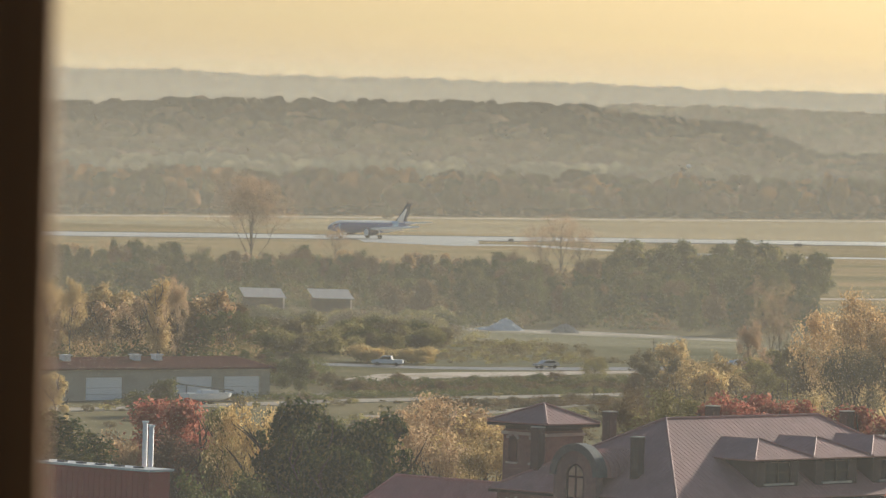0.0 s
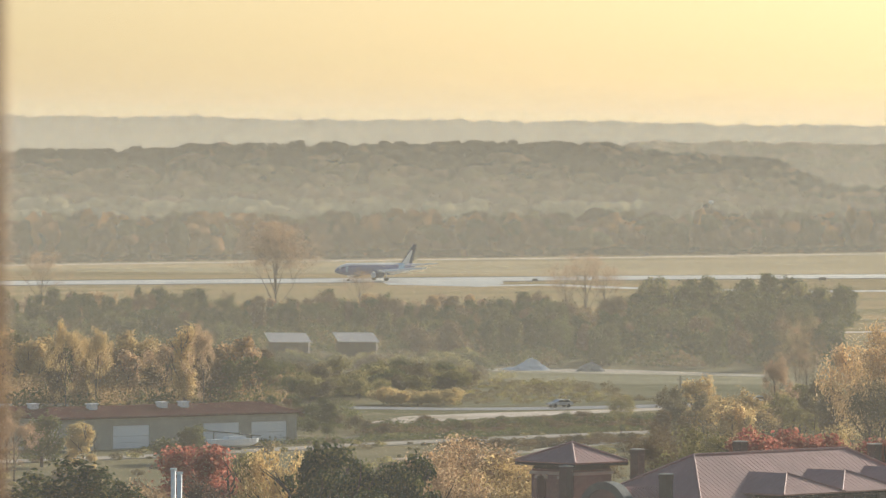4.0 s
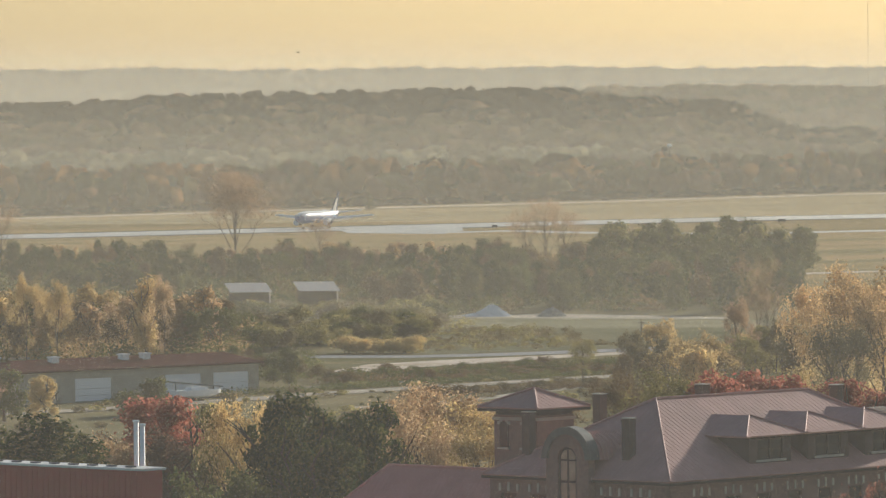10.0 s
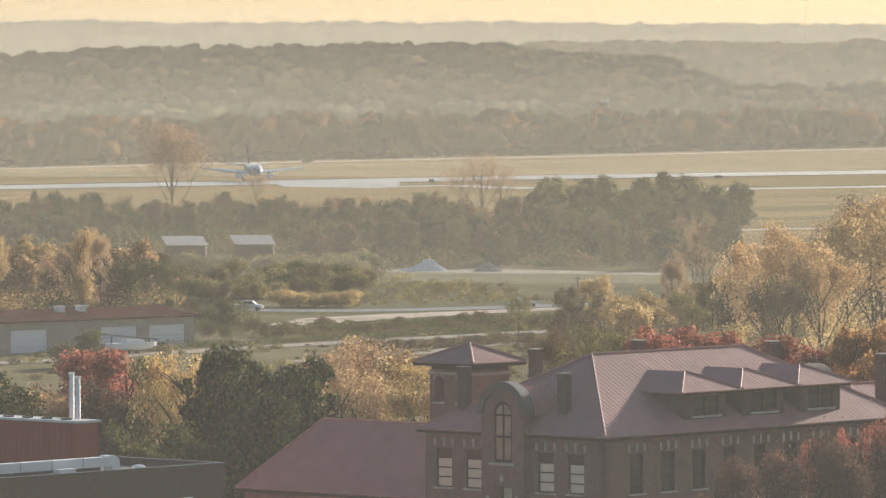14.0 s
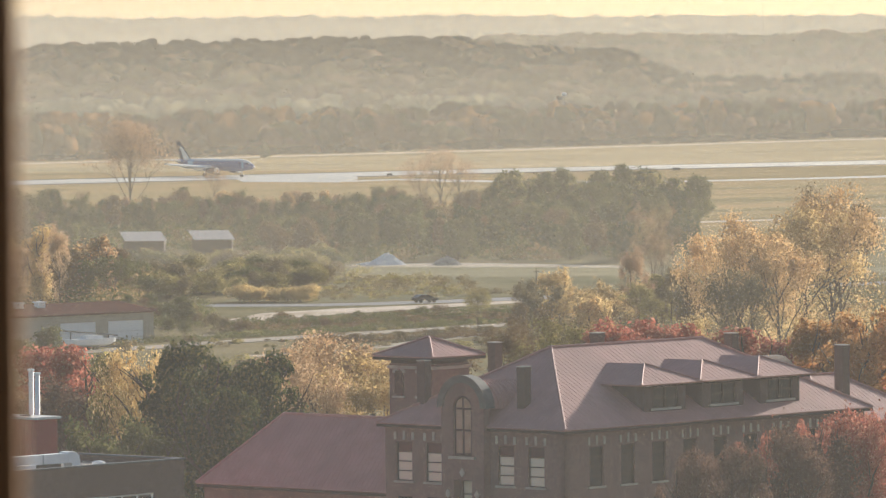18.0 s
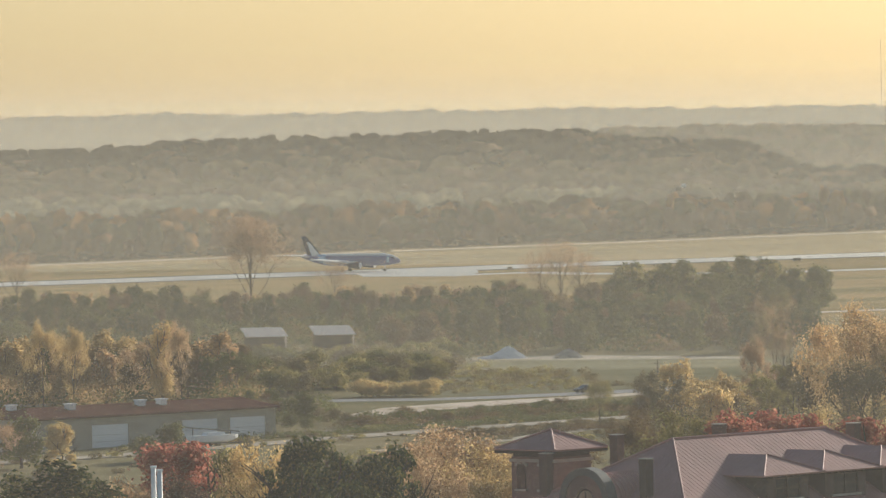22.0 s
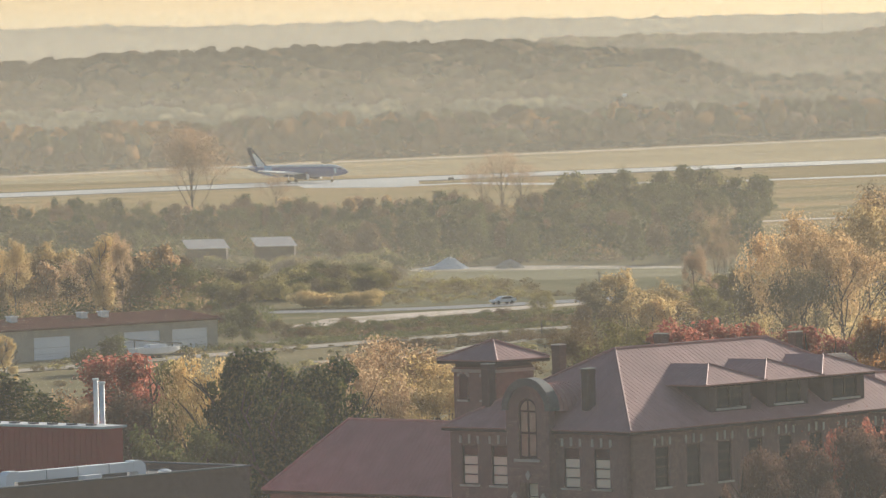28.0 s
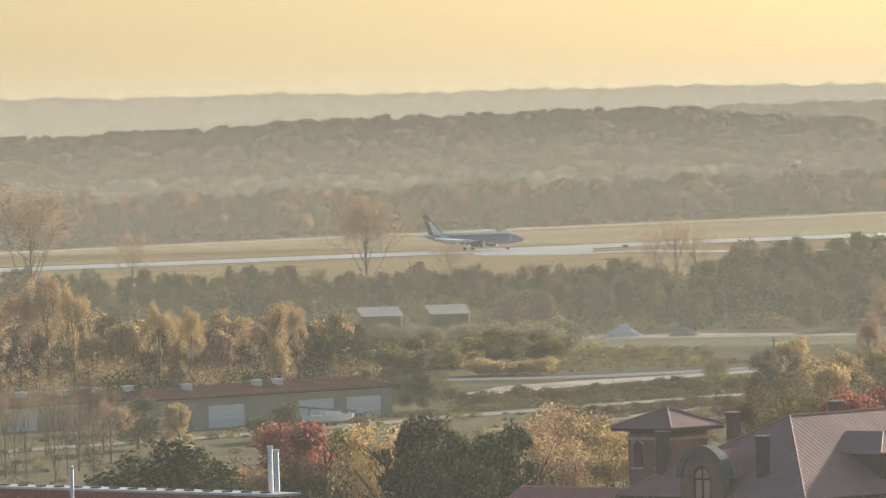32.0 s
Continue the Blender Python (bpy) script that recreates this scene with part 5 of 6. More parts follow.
# ---- long shed with roller doors ----
def shed(x, y, length, wall_h, doors, vents, label):
    """Front along local x; x, y is its right-hand front corner."""
    ob = thing("long_shed", pose(x, y, 0, 0, 0, 42), label, "shed")
    d, L = 12.0, length
    m = Matrix.Translation((-L, 0, 0))
    top = 3.65
    holes = [(L + a, L + b, 0.15, top) for a, b in doors]
    b = Build()
    wall_with_openings(b, L, 0, wall_h, 0.3, holes, m)
    b.box(-L, d - 0.3, 0, 0, d, wall_h).box(-L, 0.3, 0, -L + 0.3, d - 0.3, wall_h).box(-0.3, 0.3, 0, 0, d - 0.3, wall_h)
    part("wall", b, SHEDWALL, ob)
    for a, c in doors:
        dr = part("roller_door", Build().box(a, 0.12, 0.15, c, 0.2, top), DOORWHITE, ob)
        part("door_slats", Build().box(a, 0.1, 1.0, c, 0.12, 1.04).box(a, 0.1, 2.0, c, 0.12, 2.04), SHEDWALL, dr)
    rise = 1.45
    hip = [(-L - 0.6, -0.6, wall_h), (0.6, -0.6, wall_h), (0.6, d + 0.6, wall_h), (-L - 0.6, d + 0.6, wall_h)]
    a, c = (-L + 5, d / 2, wall_h + rise), (-2.2, d / 2, wall_h + rise)
    for f in ((hip[0], hip[1], c, a), (hip[2], hip[3], a, c), (hip[3], hip[0], a), (hip[1], hip[2], c)):
        roof_plane(ob, f, SHEDROOF, 0, 0.15)
    part("fascia", Build().box(-L - 0.6, -0.62, wall_h - 0.3, 0.6, -0.5, wall_h - 0.02), SHEDROOF, ob)
    for q in vents:
        v = part("roof_vent", Build().box(q - 0.65, d / 2 - 2.4, wall_h + 0.6, q + 0.65, d / 2 - 1.2, wall_h + 1.75), WHITE, ob)
        part("vent_hood", Build().box(q - 0.8, d / 2 - 2.55, wall_h + 1.75, q + 0.8, d / 2 - 1.05, wall_h + 1.9), STEEL, v)
    return ob


shed(-36.82, 1065.89, 50, 5.1, ((-9.3, -2.1), (-19.0, -11.8), (-37.0, -29.8)), (-19.7, -24.0, -37.9), "long beige block shed with white roller doors and a brown-red roof")
shed(-73.40, 1063.52, 60, 4.2, ((-30, -24),), (-3, -9, -16, -24, -33), "long low shed with a brown-red roof among trees")


def barn(x, y, w, label):
    ob = thing("open_barn", pose(x, y, 0, 0, 0, 0), label, "barn", "pair of barns")
    d, h = 13.0, 3.3
    b = Build().box(-w / 2, d - 0.3, 0, w / 2 - 0.9, d, h + 1.4).box(-w / 2 + 0.5, 0, 0, -w / 2 + 0.8, d - 0.3, h).box(w / 2 - 0.2, 0, 0, w / 2 + 0.1, d - 0.3, h).box(-w / 2 + 0.8, 0.3, 0, w / 2 - 0.2, 0.5, h)
    part("wall", b, DARKWOOD, ob)
    for i in range(4):
        x0 = -w / 2 + 0.8 + (w - 1.4) * i / 3
        part("post", Build().box(x0, 0.05, 0, x0 + 0.2, 0.25, h), DARKWOOD, ob)
    roof_plane(ob, [(-w / 2 + 0.9, -0.5, h), (w / 2 + 0.9, -0.5, h), (w / 2 - 0.9, d + 0.3, h + 1.6), (-w / 2 - 0.9, d + 0.3, h + 1.6)], GALV, 0.9, 0.1)


barn(-53.21, 1472.24, 9.2, "dark open barn with a pale metal roof")
barn(-38.45, 1477.70, 9.0, "dark open barn with a pale metal roof")


def pile(x, y, w, h, mat, label, seed):
    """A heap of loose stone: an uneven cone."""
    rng = np.random.default_rng(seed)
    vs, fs, n, rings = [(0.05 * w, 0, h)], [], 28, 7
    for r in range(1, rings + 1):
        for k in range(n):
            a = 2 * math.pi * k / n
            q = r / rings
            rad = q * w / 2 * (1 + 0.10 * math.sin(3 * a + seed) + 0.05 * rng.normal())
            vs.append((math.cos(a) * rad, math.sin(a) * rad * 0.8, max(-0.1, h * (1 - q) ** 0.85 * (1 + 0.10 * rng.normal()) - (0.1 if r == rings else 0))))
    fs += [(0, 1 + k, 1 + (k + 1) % n) for k in range(n)]
    for r in range(rings - 1):
        for k in range(n):
            a, b = 1 + r * n + k, 1 + r * n + (k + 1) % n
            fs.append((a, a + n, b + n, b))
    ob = new("stone_pile", mesh_of("stone_pile", vs, fs, mat))
    ob.matrix_basis = pose(x, y, 0.03)
    tagged(ob, label, "stone pile")


pile(-0.02, 1402.93, 8.0, 2.4, STONEPILE, "pale heap of crushed stone in a yard", 3)
pile(-3.78, 1403.38, 5.5, 0.6, STONEPILE, "low spread of pale crushed stone", 5)
pile(12.61, 1398.08, 6.4, 1.9, DARKPILE, "grey heap of aggregate in a yard", 4)


def mast():
    ob = thing("radio_mast", pose(251.85, 4500.00, 0), "tall thin lattice radio mast on far hills", "mast")
    part("mast", Build().box(-0.15, -0.15, 20, 0.15, 0.15, 98, taper=0.04), GALV, ob)
    for z in (45, 70):
        part("guy_collar", Build().box(-0.6, -0.6, z, 0.6, 0.6, z + 0.6), GALV, ob)


mast()


def marker(x, y, w, h, mat, label):
    ob = thing("airfield_sign", pose(x, y, 0, 0, 0, 20), label, "sign")
    part("panel", Build().box(-w / 2, -0.15, 0.4, w / 2, 0.15, 0.4 + h), mat, ob)
    for q in (-0.35, 0.35):
        part("post", Build().box(w * q - 0.1, -0.1, 0, w * q + 0.1, 0.1, 0.4), DARKMETAL, ob)


marker(1.21, 2226.40, 1.8, 0.7, DARKMETAL, "dark airfield sign beside the runway")
marker(97.56, 2267.57, 2.6, 0.9, DARKMETAL, "dark airfield sign beside the runway")
marker(45.43, 2694.22, 2.6, 1.0, DARKMETAL, "dark airfield sign at the field's edge")


def utility_pole(x, y, h):
    ob = thing("utility_pole", pose(x, y, 0), "thin weathered wooden utility pole on the plain", "pole", "line of poles")
    part("pole", Build().tube([(0, 0, -0.3), (0, 0, h)], [0.11, 0.08], 8), BARK, ob)
    part("crossarm", Build().box(-0.6, -0.05, h - 0.7, 0.6, 0.05, h - 0.6), DARKWOOD, ob)
    for q in (-0.5, 0.5):
        part("insulator", Build().tube([(q, 0, h - 0.6), (q, 0, h - 0.45)], [0.06, 0.04], 6), STONE, ob)


utility_pole(27.06, 1222.67, 5.6)
utility_pole(-53.50, 1073.22, 6.2)


def water_tank():
    ob = thing("white_tank", pose(75.54, 2850.00, 0), "small rounded tank among trees, white to stand in for a bright glint", "tank")
    z = 20.61
    part("leg", Build().tube([(0, 0, 0), (0, 0, z - 1)], [0.12, 0.12], 8), DARKMETAL, ob)
    part("equipment_box", Build().box(-3.4, -0.8, z - 2.6, -0.9, 0.8, z - 1.0), DARKMETAL, ob, "dark equipment box beside the tank")
    part("brace", Build().tube([(-2.2, 0, 0), (-2.2, 0, z - 2.6)], [0.12, 0.12], 6), DARKMETAL, ob)
    # white drum colour stands in for a bright glint among the trees
    part("drum", Build().tube([(0, 0, z - 1.2), (0, 0, z - 0.8), (0, 0, z), (0, 0, z + 0.4)], [0.3, 1.0, 1.0, 0.3], 14), DOORWHITE, ob, smooth=True)


water_tank()


def far_conifer():
    plant("conifer", -45.64, 2560.00, 6.06, "dark green", 1.3, "mid", "at the airfield's edge")


far_conifer()


# ---- airliner ----
def lofted(sections, sides=20):
    """A closed skin through round sections (x, z, half width, half height)."""
    vs, fs = [], []
    for x, z, w, h in sections:
        for k in range(sides):
            a = 2 * math.pi * k / sides
            vs.append((x, w * math.cos(a), z + h * math.sin(a)))
    n = len(sections)
    for r in range(n - 1):
        for k in range(sides):
            fs.append((r * sides + k, r * sides + (k + 1) % sides, (r + 1) * sides + (k + 1) % sides, (r + 1) * sides + k))
    fs += [tuple(range(sides))[::-1], tuple(range((n - 1) * sides, n * sides))]
    b = Build()
    b.add(vs, fs)
    return b


def blade(root, tip, root_chord, tip_chord, thick):
    """A wing-like surface between root and tip, leading edge points, chords going back along -x."""
    def ring(p, c, t, up):
        x, y, z = p
        return [(x - c * q, y + (t * s if up else 0), z + (0 if up else t * s)) for q, s in ((0, 0), (0.03, 0.16), (0.45, 1), (0.75, 0.65), (1, 0.05), (1, -0.05), (0.7, -0.15), (0.35, -0.25), (0.04, -0.12))]
    up = abs(tip[2] - root[2]) > abs(tip[1] - root[1])
    a, b2 = ring(root, root_chord, thick, up), ring(tip, tip_chord, thick * 0.45, up)
    n = len(a)
    bb = Build()
    bb.add(a + b2, [tuple(range(n)), tuple(range(n, 2 * n))[::-1]] + [(i, n + i, n + (i + 1) % n, (i + 1) % n) for i in range(n)])
    return bb


def airliner():
    """Nose toward local +x, wheels on the ground, middle of the length at the origin."""
    ob = thing("airliner", pose(-45.16, 2226.94, 0, 0, 0, 218), "twin-jet airliner in blue with a white roof and navy tail", "airplane")
    zc, r = 3.85, 2.0
    S = [(17.5, zc - 0.55, 0.06, 0.06), (17.2, zc - 0.5, 0.45, 0.42), (16.4, zc - 0.35, 0.95, 0.9), (15.2, zc - 0.15, 1.45, 1.4), (13.6, zc, 1.75, 1.78), (12, zc, r, 2.0),
         (-7, zc, r, 2.0), (-10, zc + 0.2, 1.65, 1.65), (-13, zc + 0.65, 1.15, 1.2), (-15.6, zc + 1.05, 0.6, 0.7), (-17.2, zc + 1.25, 0.15, 0.22)]
    body = part("fuselage", lofted(S), JETBLUE, ob, "violet-blue fuselage", smooth=True)
    # white roof shell over the crown of the hull
    vs, fs = [], []
    for x, z, w, h in S[2:9]:
        for k in range(7):
            a = math.radians(42 + 16 * k)
            vs.append((x, (w + 0.04) * math.cos(a), z + (h + 0.04) * math.sin(a)))
    for i in range(6):
        for k in range(6):
            fs.append((i * 7 + k, i * 7 + k + 1, (i + 1) * 7 + k + 1, (i + 1) * 7 + k))
    part("roof_band", Build().add(vs, fs), JETWHITE, body, "white painted roof", smooth=True)
    nose = [(17.52, zc - 0.55, 0.08, 0.08), (17.22, zc - 0.5, 0.48, 0.45), (16.4, zc - 0.35, 0.98, 0.93), (16.0, zc - 0.27, 1.14, 1.1)]
    part("nose_cone", lofted(nose), JETBLUE, body, smooth=True)
    part("cockpit_glass", lofted([(15.75, zc + 0.42, 1.02, 0.42), (15.3, zc + 0.55, 1.28, 0.48), (14.9, zc + 0.7, 1.32, 0.42)]), GLASS, body, smooth=True)
    for side in (-1, 1):
        for i in range(26):
            x = 12.6 - 0.82 * i
            part("cabin_window", Build().box(x - 0.14, side * 1.72 - 0.12, zc + 0.42, x + 0.14, side * 1.72 + 0.12, zc + 0.82), GLASS, body)
        for x in (13.9, -9.4):
            part("cabin_door", Build().box(x - 0.4, side * 1.66 - 0.09, zc - 0.8, x + 0.4, side * 1.66 + 0.14 * 0, zc + 1.0), JETLIGHT, body)
        wing = part("wing", blade((3.2, side * 1.2, zc - 1.15), (-3.6, side * 17.4, zc + 0.35), 6.6, 1.9, 0.95), JETWING, ob, "pale grey-white wing")
        part("winglet", blade((-3.7, side * 17.3, zc + 0.3), (-4.6, side * 17.6, zc + 0.9), 1.4, 0.8, 0.1), JETWING, wing)
        eng = part("engine", lofted([(6.1, zc - 1.75, 0.95, 0.95), (5.7, zc - 1.75, 1.08, 1.08), (4.4, zc - 1.75, 1.1, 1.1), (2.4, zc - 1.7, 0.85, 0.85), (1.6, zc - 1.65, 0.6, 0.6)]), JETNAVY, ob, "dark blue engine nacelle", smooth=True)
        part("intake_lip", lofted([(6.16, zc - 1.75, 0.8, 0.8), (6.22, zc - 1.75, 0.98, 0.98), (5.95, zc - 1.75, 1.05, 1.05)]), STEEL, eng, smooth=True)
        for o in (eng, *eng.children):
            o.data.transform(Matrix.Translation((0, side * 5.2, 0)))
        part("pylon", Build().box(1.0, side * 5.2 - 0.15, zc - 1.2, 4.6, side * 5.2 + 0.15, zc - 0.5), JETWING, eng)
        part("flap", Build().prism([(-2.9, side * 1.9, zc - 1.3), (-4.1, side * 1.9, zc - 1.85), (-4.5, side * 10.5, zc - 0.75), (-3.7, side * 10.5, zc - 0.35)], (0.1, 0, 0.16)), JETWING, wing, "lowered pale flap")
        part("tailplane", blade((-13.0, side * 0.5, zc + 1.0), (-18.2, side * 7.0, zc + 1.7), 3.6, 1.6, 0.55), JETWING, ob, "white tailplane")
        strut = part("main_gear", Build().tube([(-1.4, side * 3.0, 0.5), (-1.4, side * 2.7, zc - 1.2)], [0.13, 0.16], 8), STEEL, ob)
        for k in (-0.35, 0.35):
            part("wheel", Build().tube([(-1.4, side * 3.0 + k - 0.15, 0.55), (-1.4, side * 3.0 + k + 0.15, 0.55)], [0.55, 0.55], 16), RUBBER, strut)
    fin = part("fin", blade((-9.8, 0, zc + 1.5), (-15.2, 0, zc + 8.0), 4.9, 1.7, 0.28), JETNAVY, ob, "navy tail fin")
    for side in (-1, 1):
        part("fin_flash", Build().prism([(-10.2, side * 0.28, zc + 1.7), (-13.2, side * 0.27, zc + 1.7), (-14.9, side * 0.2, zc + 6.0), (-14.1, side * 0.2, zc + 6.0)], (0, side * 0.04, 0)), JETWHITE, fin, "broad pale stripe")
    # slanted pale band round the tail end of the hull, on both flanks
    for side in (-1, 1):
        vs, fs = [], []
        for x0, w, h, lift in ((-7.2, 2.0, 2.0, 0.0), (-8.6, 1.86, 1.86, 0.1), (-10.0, 1.67, 1.67, 0.2)):
            for k in range(7):
                a = math.radians(-50 + 20 * k)
                vs.append((x0 - 0.8 * math.sin(a), side * (w + 0.05) * math.cos(a), zc + lift + (h + 0.05) * math.sin(a)))
        for i in range(2):
            for k in range(6):
                fs.append((i * 7 + k, i * 7 + k + 1, (i + 1) * 7 + k + 1, (i + 1) * 7 + k))
        part("tail_flash", Build().add(vs, fs), JETLIGHT, body, "pale blue slanted band", smooth=True)
    ng = part("nose_gear", Build().tube([(12.0, 0, 0.4), (12.2, 0, zc - 1.6)], [0.1, 0.12], 8), STEEL, ob)
    for k in (-0.25, 0.25):
        part("wheel", Build().tube([(12.0, k - 0.11, 0.4), (12.0, k + 0.11, 0.4)], [0.4, 0.4], 14), RUBBER, ng)
    for o in ob.children_recursive:
        o.data.transform(Matrix.Diagonal((1.08, 1, 1, 1)))
    return ob


plane = airliner()


# ---- road vehicles ----
CARPAINT = {"white": surface("white_car_paint", (0.8, 0.8, 0.8), (0.74, 0.74, 0.74), 0.5, 0.25, spec=0.5), "silver": surface("silver_car_paint", (0.5, 0.5, 0.5), (0.45, 0.45, 0.46), 0.5, 0.25, metal=0.4),
            "dark": surface("dark_car_paint", (0.06, 0.06, 0.065), (0.05, 0.05, 0.055), 0.5, 0.25, spec=0.5)}


def vehicle(kind, paint, label):
    """A car or pickup, nose toward local +x."""
    ob = thing("pickup_truck" if kind == "pickup" else "car", pose(0, 0, 0), label, "pickup truck" if kind == "pickup" else "car")
    L = 5.6 if kind == "pickup" else 4.6
    if kind == "pickup":
        prof = [(-2.8, 0.5), (2.75, 0.45), (2.8, 0.95), (1.5, 1.15), (0.9, 1.75), (-0.7, 1.78), (-0.85, 1.15), (-2.8, 1.12)]
        glass = [(1.35, 1.18), (0.85, 1.68), (-0.6, 1.7), (-0.68, 1.18)]
    else:
        prof = [(-2.3, 0.45), (2.25, 0.4), (2.3, 0.75), (1.2, 0.95), (0.4, 1.42), (-1.2, 1.45), (-2.0, 1.0), (-2.3, 0.95)]
        glass = [(1.05, 0.97), (0.38, 1.36), (-1.15, 1.38), (-1.75, 1.0)]
    part("body", Build().prism([(x, -0.9, z) for x, z in prof], (0, 1.8, 0)), CARPAINT[paint], ob)
    part("window_band", Build().prism([(x, -0.915, z) for x, z in glass], (0, 1.83, 0)), GLASS, ob)
    for x in (-L * 0.3, L * 0.31):
        for y in (-0.8, 0.8):
            part("wheel", Build().tube([(x, y - 0.12, 0.34), (x, y + 0.12, 0.34)], [0.34, 0.34], 14), RUBBER, ob)
    return ob



def boat_on_trailer():
    """A laid-up boat, bow toward local +x, its lowered mast along the top."""
    ob = thing("boat", pose(-45.60, 1042.34, 0, 0, 0, 42), "white laid-up boat with a lowered dark mast on a trailer", "boat")
    L = [(-4.6, 1.15, 0.7), (-4.4, 1.2, 0.55), (-1.0, 1.35, 0.45), (2.0, 1.2, 0.5), (3.8, 0.7, 0.75), (4.8, 0.06, 1.2)]
    vs, fs = [], []
    for x, w, z in L:
        vs += [(x, -w, 1.75), (x, -w * 0.85, z + 0.35), (x, 0, z), (x, w * 0.85, z + 0.35), (x, w, 1.75)]
    for i in range(len(L) - 1):
        fs += [(5 * i + k, 5 * i + k + 1, 5 * i + k + 6, 5 * i + k + 5) for k in range(4)] + [(5 * i + 4, 5 * i, 5 * i + 5, 5 * i + 9)]
    fs += [(0, 1, 2, 3, 4), (29, 28, 27, 26, 25)]
    part("hull", Build().add(vs, fs), DOORWHITE, ob, "white hull")
    part("cabin", Build().box(-1.8, -0.75, 1.75, 1.8, 0.75, 2.2, taper=0.12), WHITE, ob)
    part("mast", Build().tube([(-5.6, 0, 3.15), (5.2, 0, 2.1)], [0.12, 0.09], 8), DARKMETAL, ob, "lowered dark mast")
    for x in (-4.2, 3.4):
        part("mast_crutch", Build().box(x - 0.06, -0.06, 1.6, x + 0.06, 0.06, 2.63 - 0.097 * x), DARKMETAL, ob)
    part("trailer_beam", Build().box(-3.2, -0.12, 0.38, 5.6, 0.12, 0.5), DARKMETAL, ob)
    for y in (-0.9, 0.9):
        part("wheel", Build().tube([(-1.4, y - 0.11, 0.33), (-1.4, y + 0.11, 0.33)], [0.33, 0.33], 14), RUBBER, ob)
        part("trailer_rail", Build().box(-1.5, min(y, 0), 0.42, -1.3, max(y, 0), 0.5), DARKMETAL, ob)


boat_on_trailer()


# ---- the window from which the view is seen, its room and its building ----
def lookout():
    y0, y1, fl, ce = 0.42, 0.72, 48.0, 51.0
    b = Build().box(-6, y0, 0, -0.12, y1, 56).box(1.5, y0, 0, 6, y1, 56).box(-0.12, y0, 0, 1.5, y1, 48.9).box(-0.12, y0, 50.4, 1.5, y1, 56)
    setting("wall_front", b, TOWERWALL, "plain outer wall with a window opening", "wall")
    setting("wall_side", Build().box(-6, -7.7, 0, -5.7, y0, 56).box(5.7, -7.7, 0, 6, y0, 56).box(-6, -8, 0, 6, -7.7, 56), TOWERWALL, "plain outer walls of the lookout building", "wall")
    setting("floor", Build().box(-5.7, -7.7, fl - 0.3, 5.7, y0, fl), PLASTER, "plain room floor", "floor")
    setting("ceiling", Build().box(-5.7, -7.7, ce, 5.7, y0, ce + 0.3), PLASTER, "plain room ceiling", "ceiling")
    win = tagged(new("window_1"), "dark brown wooden window frame at the lookout", "window", kind="structure")
    part("window_frame", Build().prism([(-0.12, 0.47, 48.9), (-0.05, 0.47, 48.9), (0.0, 0.525, 48.9), (0.0, 0.53, 48.9), (-0.12, 0.53, 48.9)], (0, 0, 1.5)), FRAMEWOOD, win)
    part("window_frame", Build().box(1.38, 0.47, 48.9, 1.5, 0.53, 50.4), FRAMEWOOD, win)
    part("window_frame", Build().box(0.0, 0.47, 48.9, 1.38, 0.53, 49.0), FRAMEWOOD, win)
    part("window_frame", Build().box(0.0, 0.47, 50.3, 1.38, 0.53, 50.4), FRAMEWOOD, win)
    part("pane", Build().add([(0.0, 0.532, 49.0), (1.38, 0.532, 49.0), (1.38, 0.532, 50.3), (0.0, 0.532, 50.3)], [(0, 1, 2, 3)]), veil("dusty_window_glass", 0.09, (0.60, 0.60, 0.59)), win, "dusty clear pane")


lookout()


# ---- a bird crossing the sky ----
def small_bird():
    """Beak toward local +x."""
    ob = thing("bird", pose(0, 400, 52), "small dark bird flying past against the sky", "bird")
    part("body", lofted([(0.11, 0.0, 0.004, 0.004), (0.085, 0.005, 0.018, 0.018), (0.03, 0, 0.033, 0.032), (-0.03, -0.002, 0.028, 0.026), (-0.08, 0.002, 0.012, 0.010)], 10), RUBBER, ob, smooth=True)
    part("tail", Build().prism([(-0.07, -0.012, 0.0), (-0.07, 0.012, 0.0), (-0.13, 0.03, 0.0), (-0.13, -0.03, 0.0)], (0, 0, 0.006)), RUBBER, ob)
    for side in (-1, 1):
        part("wing", blade((0.05, side * 0.025, 0.01), (-0.02, side * 0.18, 0.045), 0.075, 0.02, 0.007), RUBBER, ob)
    return ob


bird = small_bird()


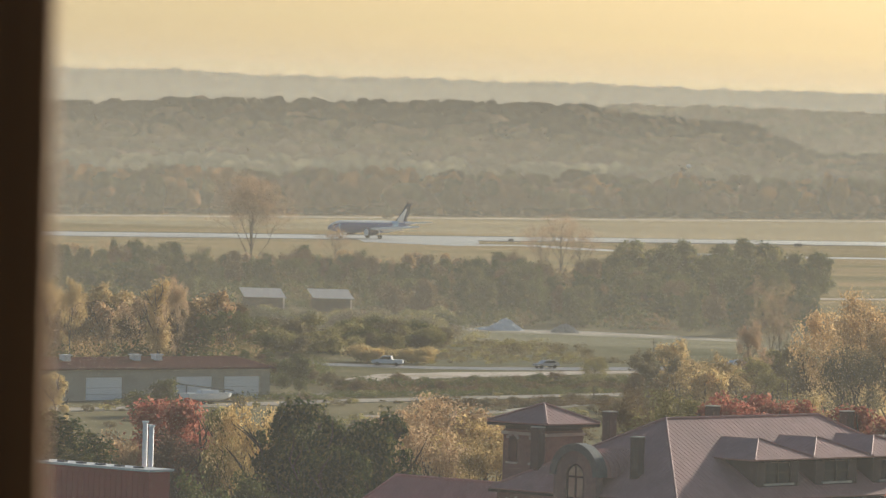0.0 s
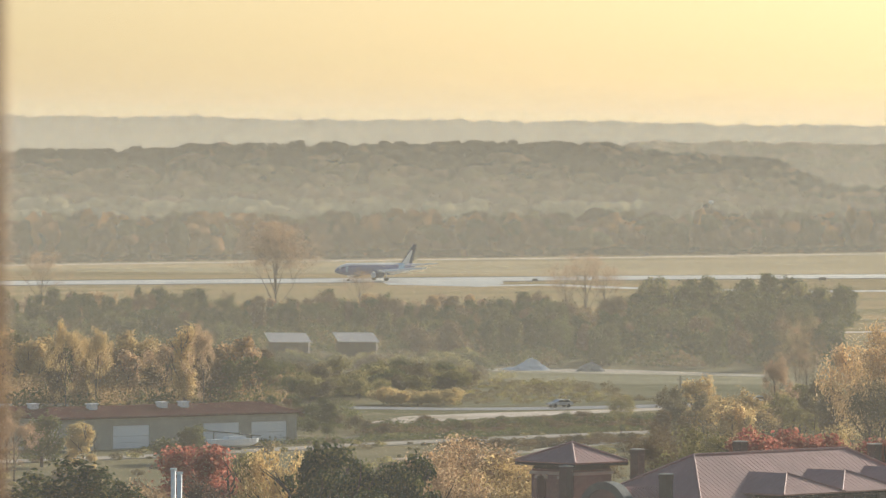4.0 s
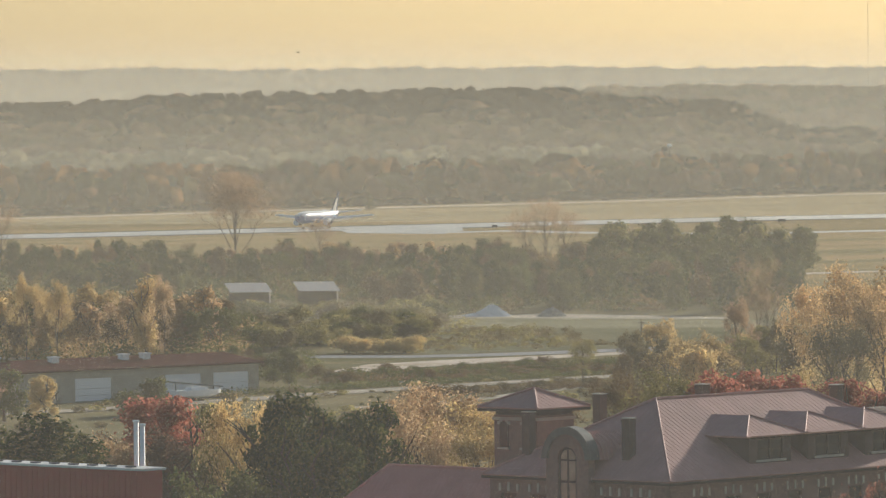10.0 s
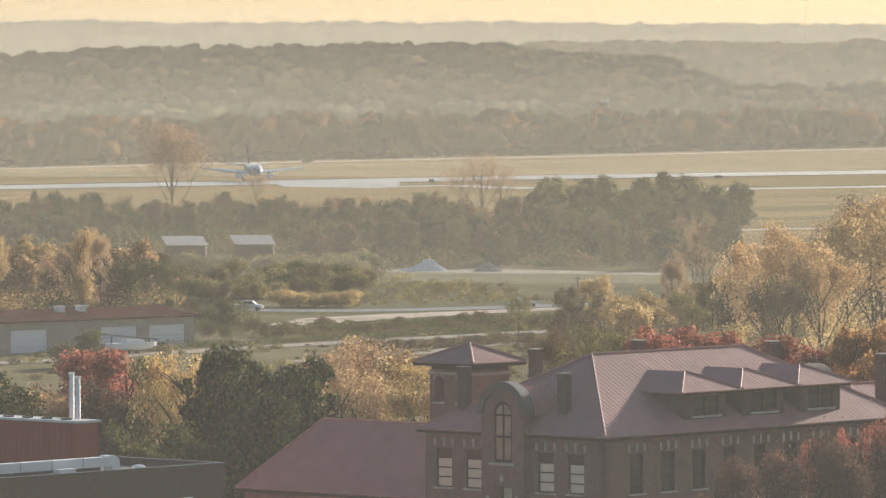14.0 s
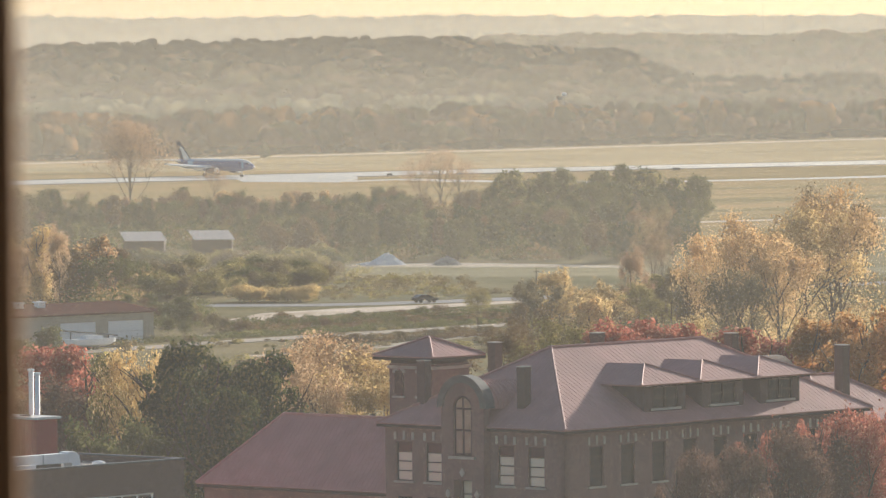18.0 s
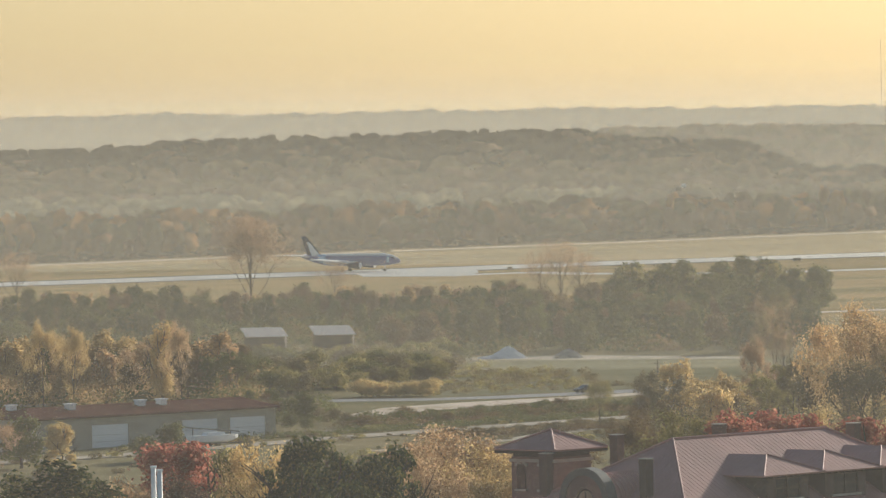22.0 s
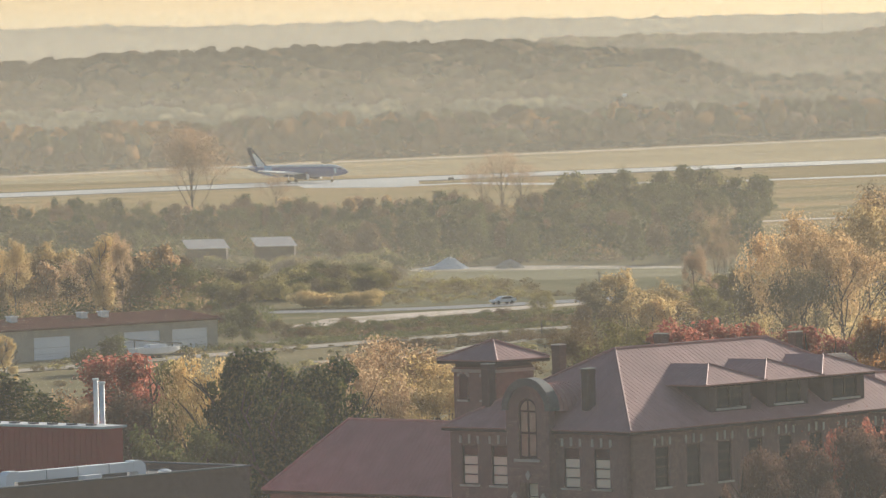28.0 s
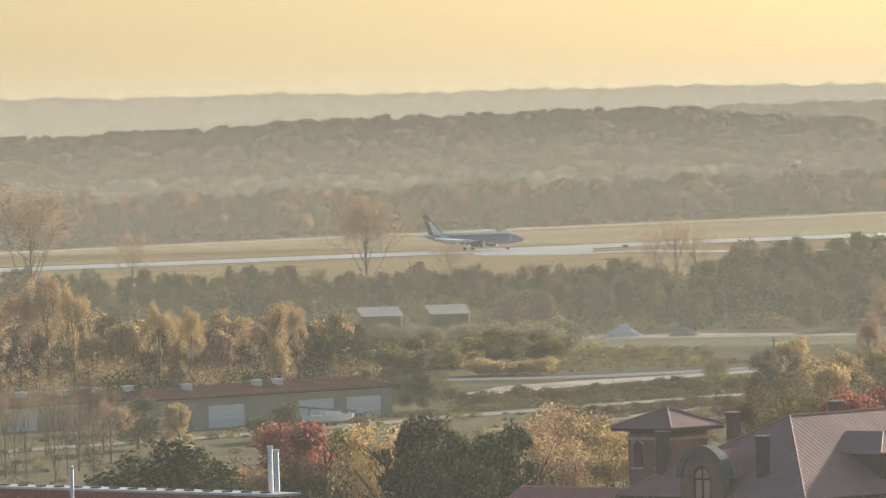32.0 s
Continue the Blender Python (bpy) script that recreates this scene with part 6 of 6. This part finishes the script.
# ---- what moves ----
def motions():
    # seconds, x, y, heading
    taxi = [(t, Matrix.Translation((x, y, 0.09)) @ Euler((0, 0, radians(h))).to_matrix().to_4x4()) for t, x, y, h in (
        (0, -45.07, 2222.76, 223.5), (4, -50.86, 2223.87, 225), (6.5, -53.76, 2228.59, 228.5), (8, -55.74, 2233.16, 237.5), (9, -56.22, 2237.45, 242), (10, -57.17, 2241.85, 248.5),
        (11, -57.75, 2246.20, 258), (12, -58.13, 2246.27, 264), (13, -58.43, 2250.58, 270), (14, -58.24, 2250.54, 278), (15, -57.86, 2250.47, 288), (15.5, -57.86, 2250.47, 293),
        (17.5, -57.11, 2250.32, 313.5), (18, -57.11, 2250.32, 316), (19, -55.97, 2250.10, 321), (20, -54.46, 2249.81, 326), (21, -52.95, 2249.51, 329), (22, -51.91, 2249.31, 334),
        (23, -50.87, 2249.11, 335), (24, -50.30, 2249.00, 336), (27, -50.21, 2248.98, 336), (32, -49.55, 2248.86, 336))]
    walk(plane, taxi)
    # the bird comes from far to one side and leaves at the other, rising and dipping
    walk(bird, [(t, pose(x, 400, z)) for t, x, z in (
        (0, -166.48, 56.0), (8.5, -34.99, 51.6), (9, -27.14, 51.99), (9.5, -19.51, 52.62), (10, -11.30, 51.12),
        (10.5, -2.50, 52.95), (11, 5.45, 53.6), (32, 334.66, 62.0))])
    # cars at highway speed: a time, the x where it is then, direction, kind, paint
    for t0, x0, way, kind, paint, label in TRAFFIC:
        rows = []
        for i in range(17):
            t = 2.0 * i
            x = x0 + way * 23.8 * (t - t0)
            k = max(0, min(len(HIGHWAY) - 2, sum(1 for p in HIGHWAY if p[0] < x) - 1))
            (xa, ya), (xb, yb) = HIGHWAY[k], HIGHWAY[k + 1]
            ang = math.atan2(yb - ya, xb - xa)
            y = ya + (yb - ya) * (x - xa) / (xb - xa) + (-2.3 if way > 0 else 2.3)
            rows.append((t, Matrix.Translation((x, y, 0.05)) @ Euler((0, 0, ang + (0 if way > 0 else math.pi))).to_matrix().to_4x4()))
        walk(vehicle(kind, paint, label), rows)


TRAFFIC = [
    (0.0, -20.70, -1, "pickup", "white", "white pickup truck driving on the highway"),
    (0.5, -4.30, -1, "car", "silver", "silver car driving on the highway"),
    (2.0, -5.21, -1, "car", "white", "white car driving on the highway"),
    (1.0, -29.81, 1, "car", "white", "white car driving on the highway"),
    (4.5, -6.63, -1, "car", "silver", "silver car driving on the highway"),
    (6.5, 4.83, -1, "car", "silver", "silver car driving on the highway"),
    (12.0, -30.52, 1, "pickup", "white", "white pickup truck driving on the highway"),
    (14.0, -32.03, 1, "pickup", "white", "white pickup truck driving on the highway"),
    (17.5, -5.09, 1, "car", "dark", "dark car driving on the highway"),
    (23.0, -9.76, -1, "car", "dark", "dark car driving on the highway"),
    (26.5, -22.93, -1, "pickup", "dark", "dark pickup truck driving on the highway"),
    (29.0, -14.32, -1, "car", "white", "white car driving on the highway"),
]
motions()
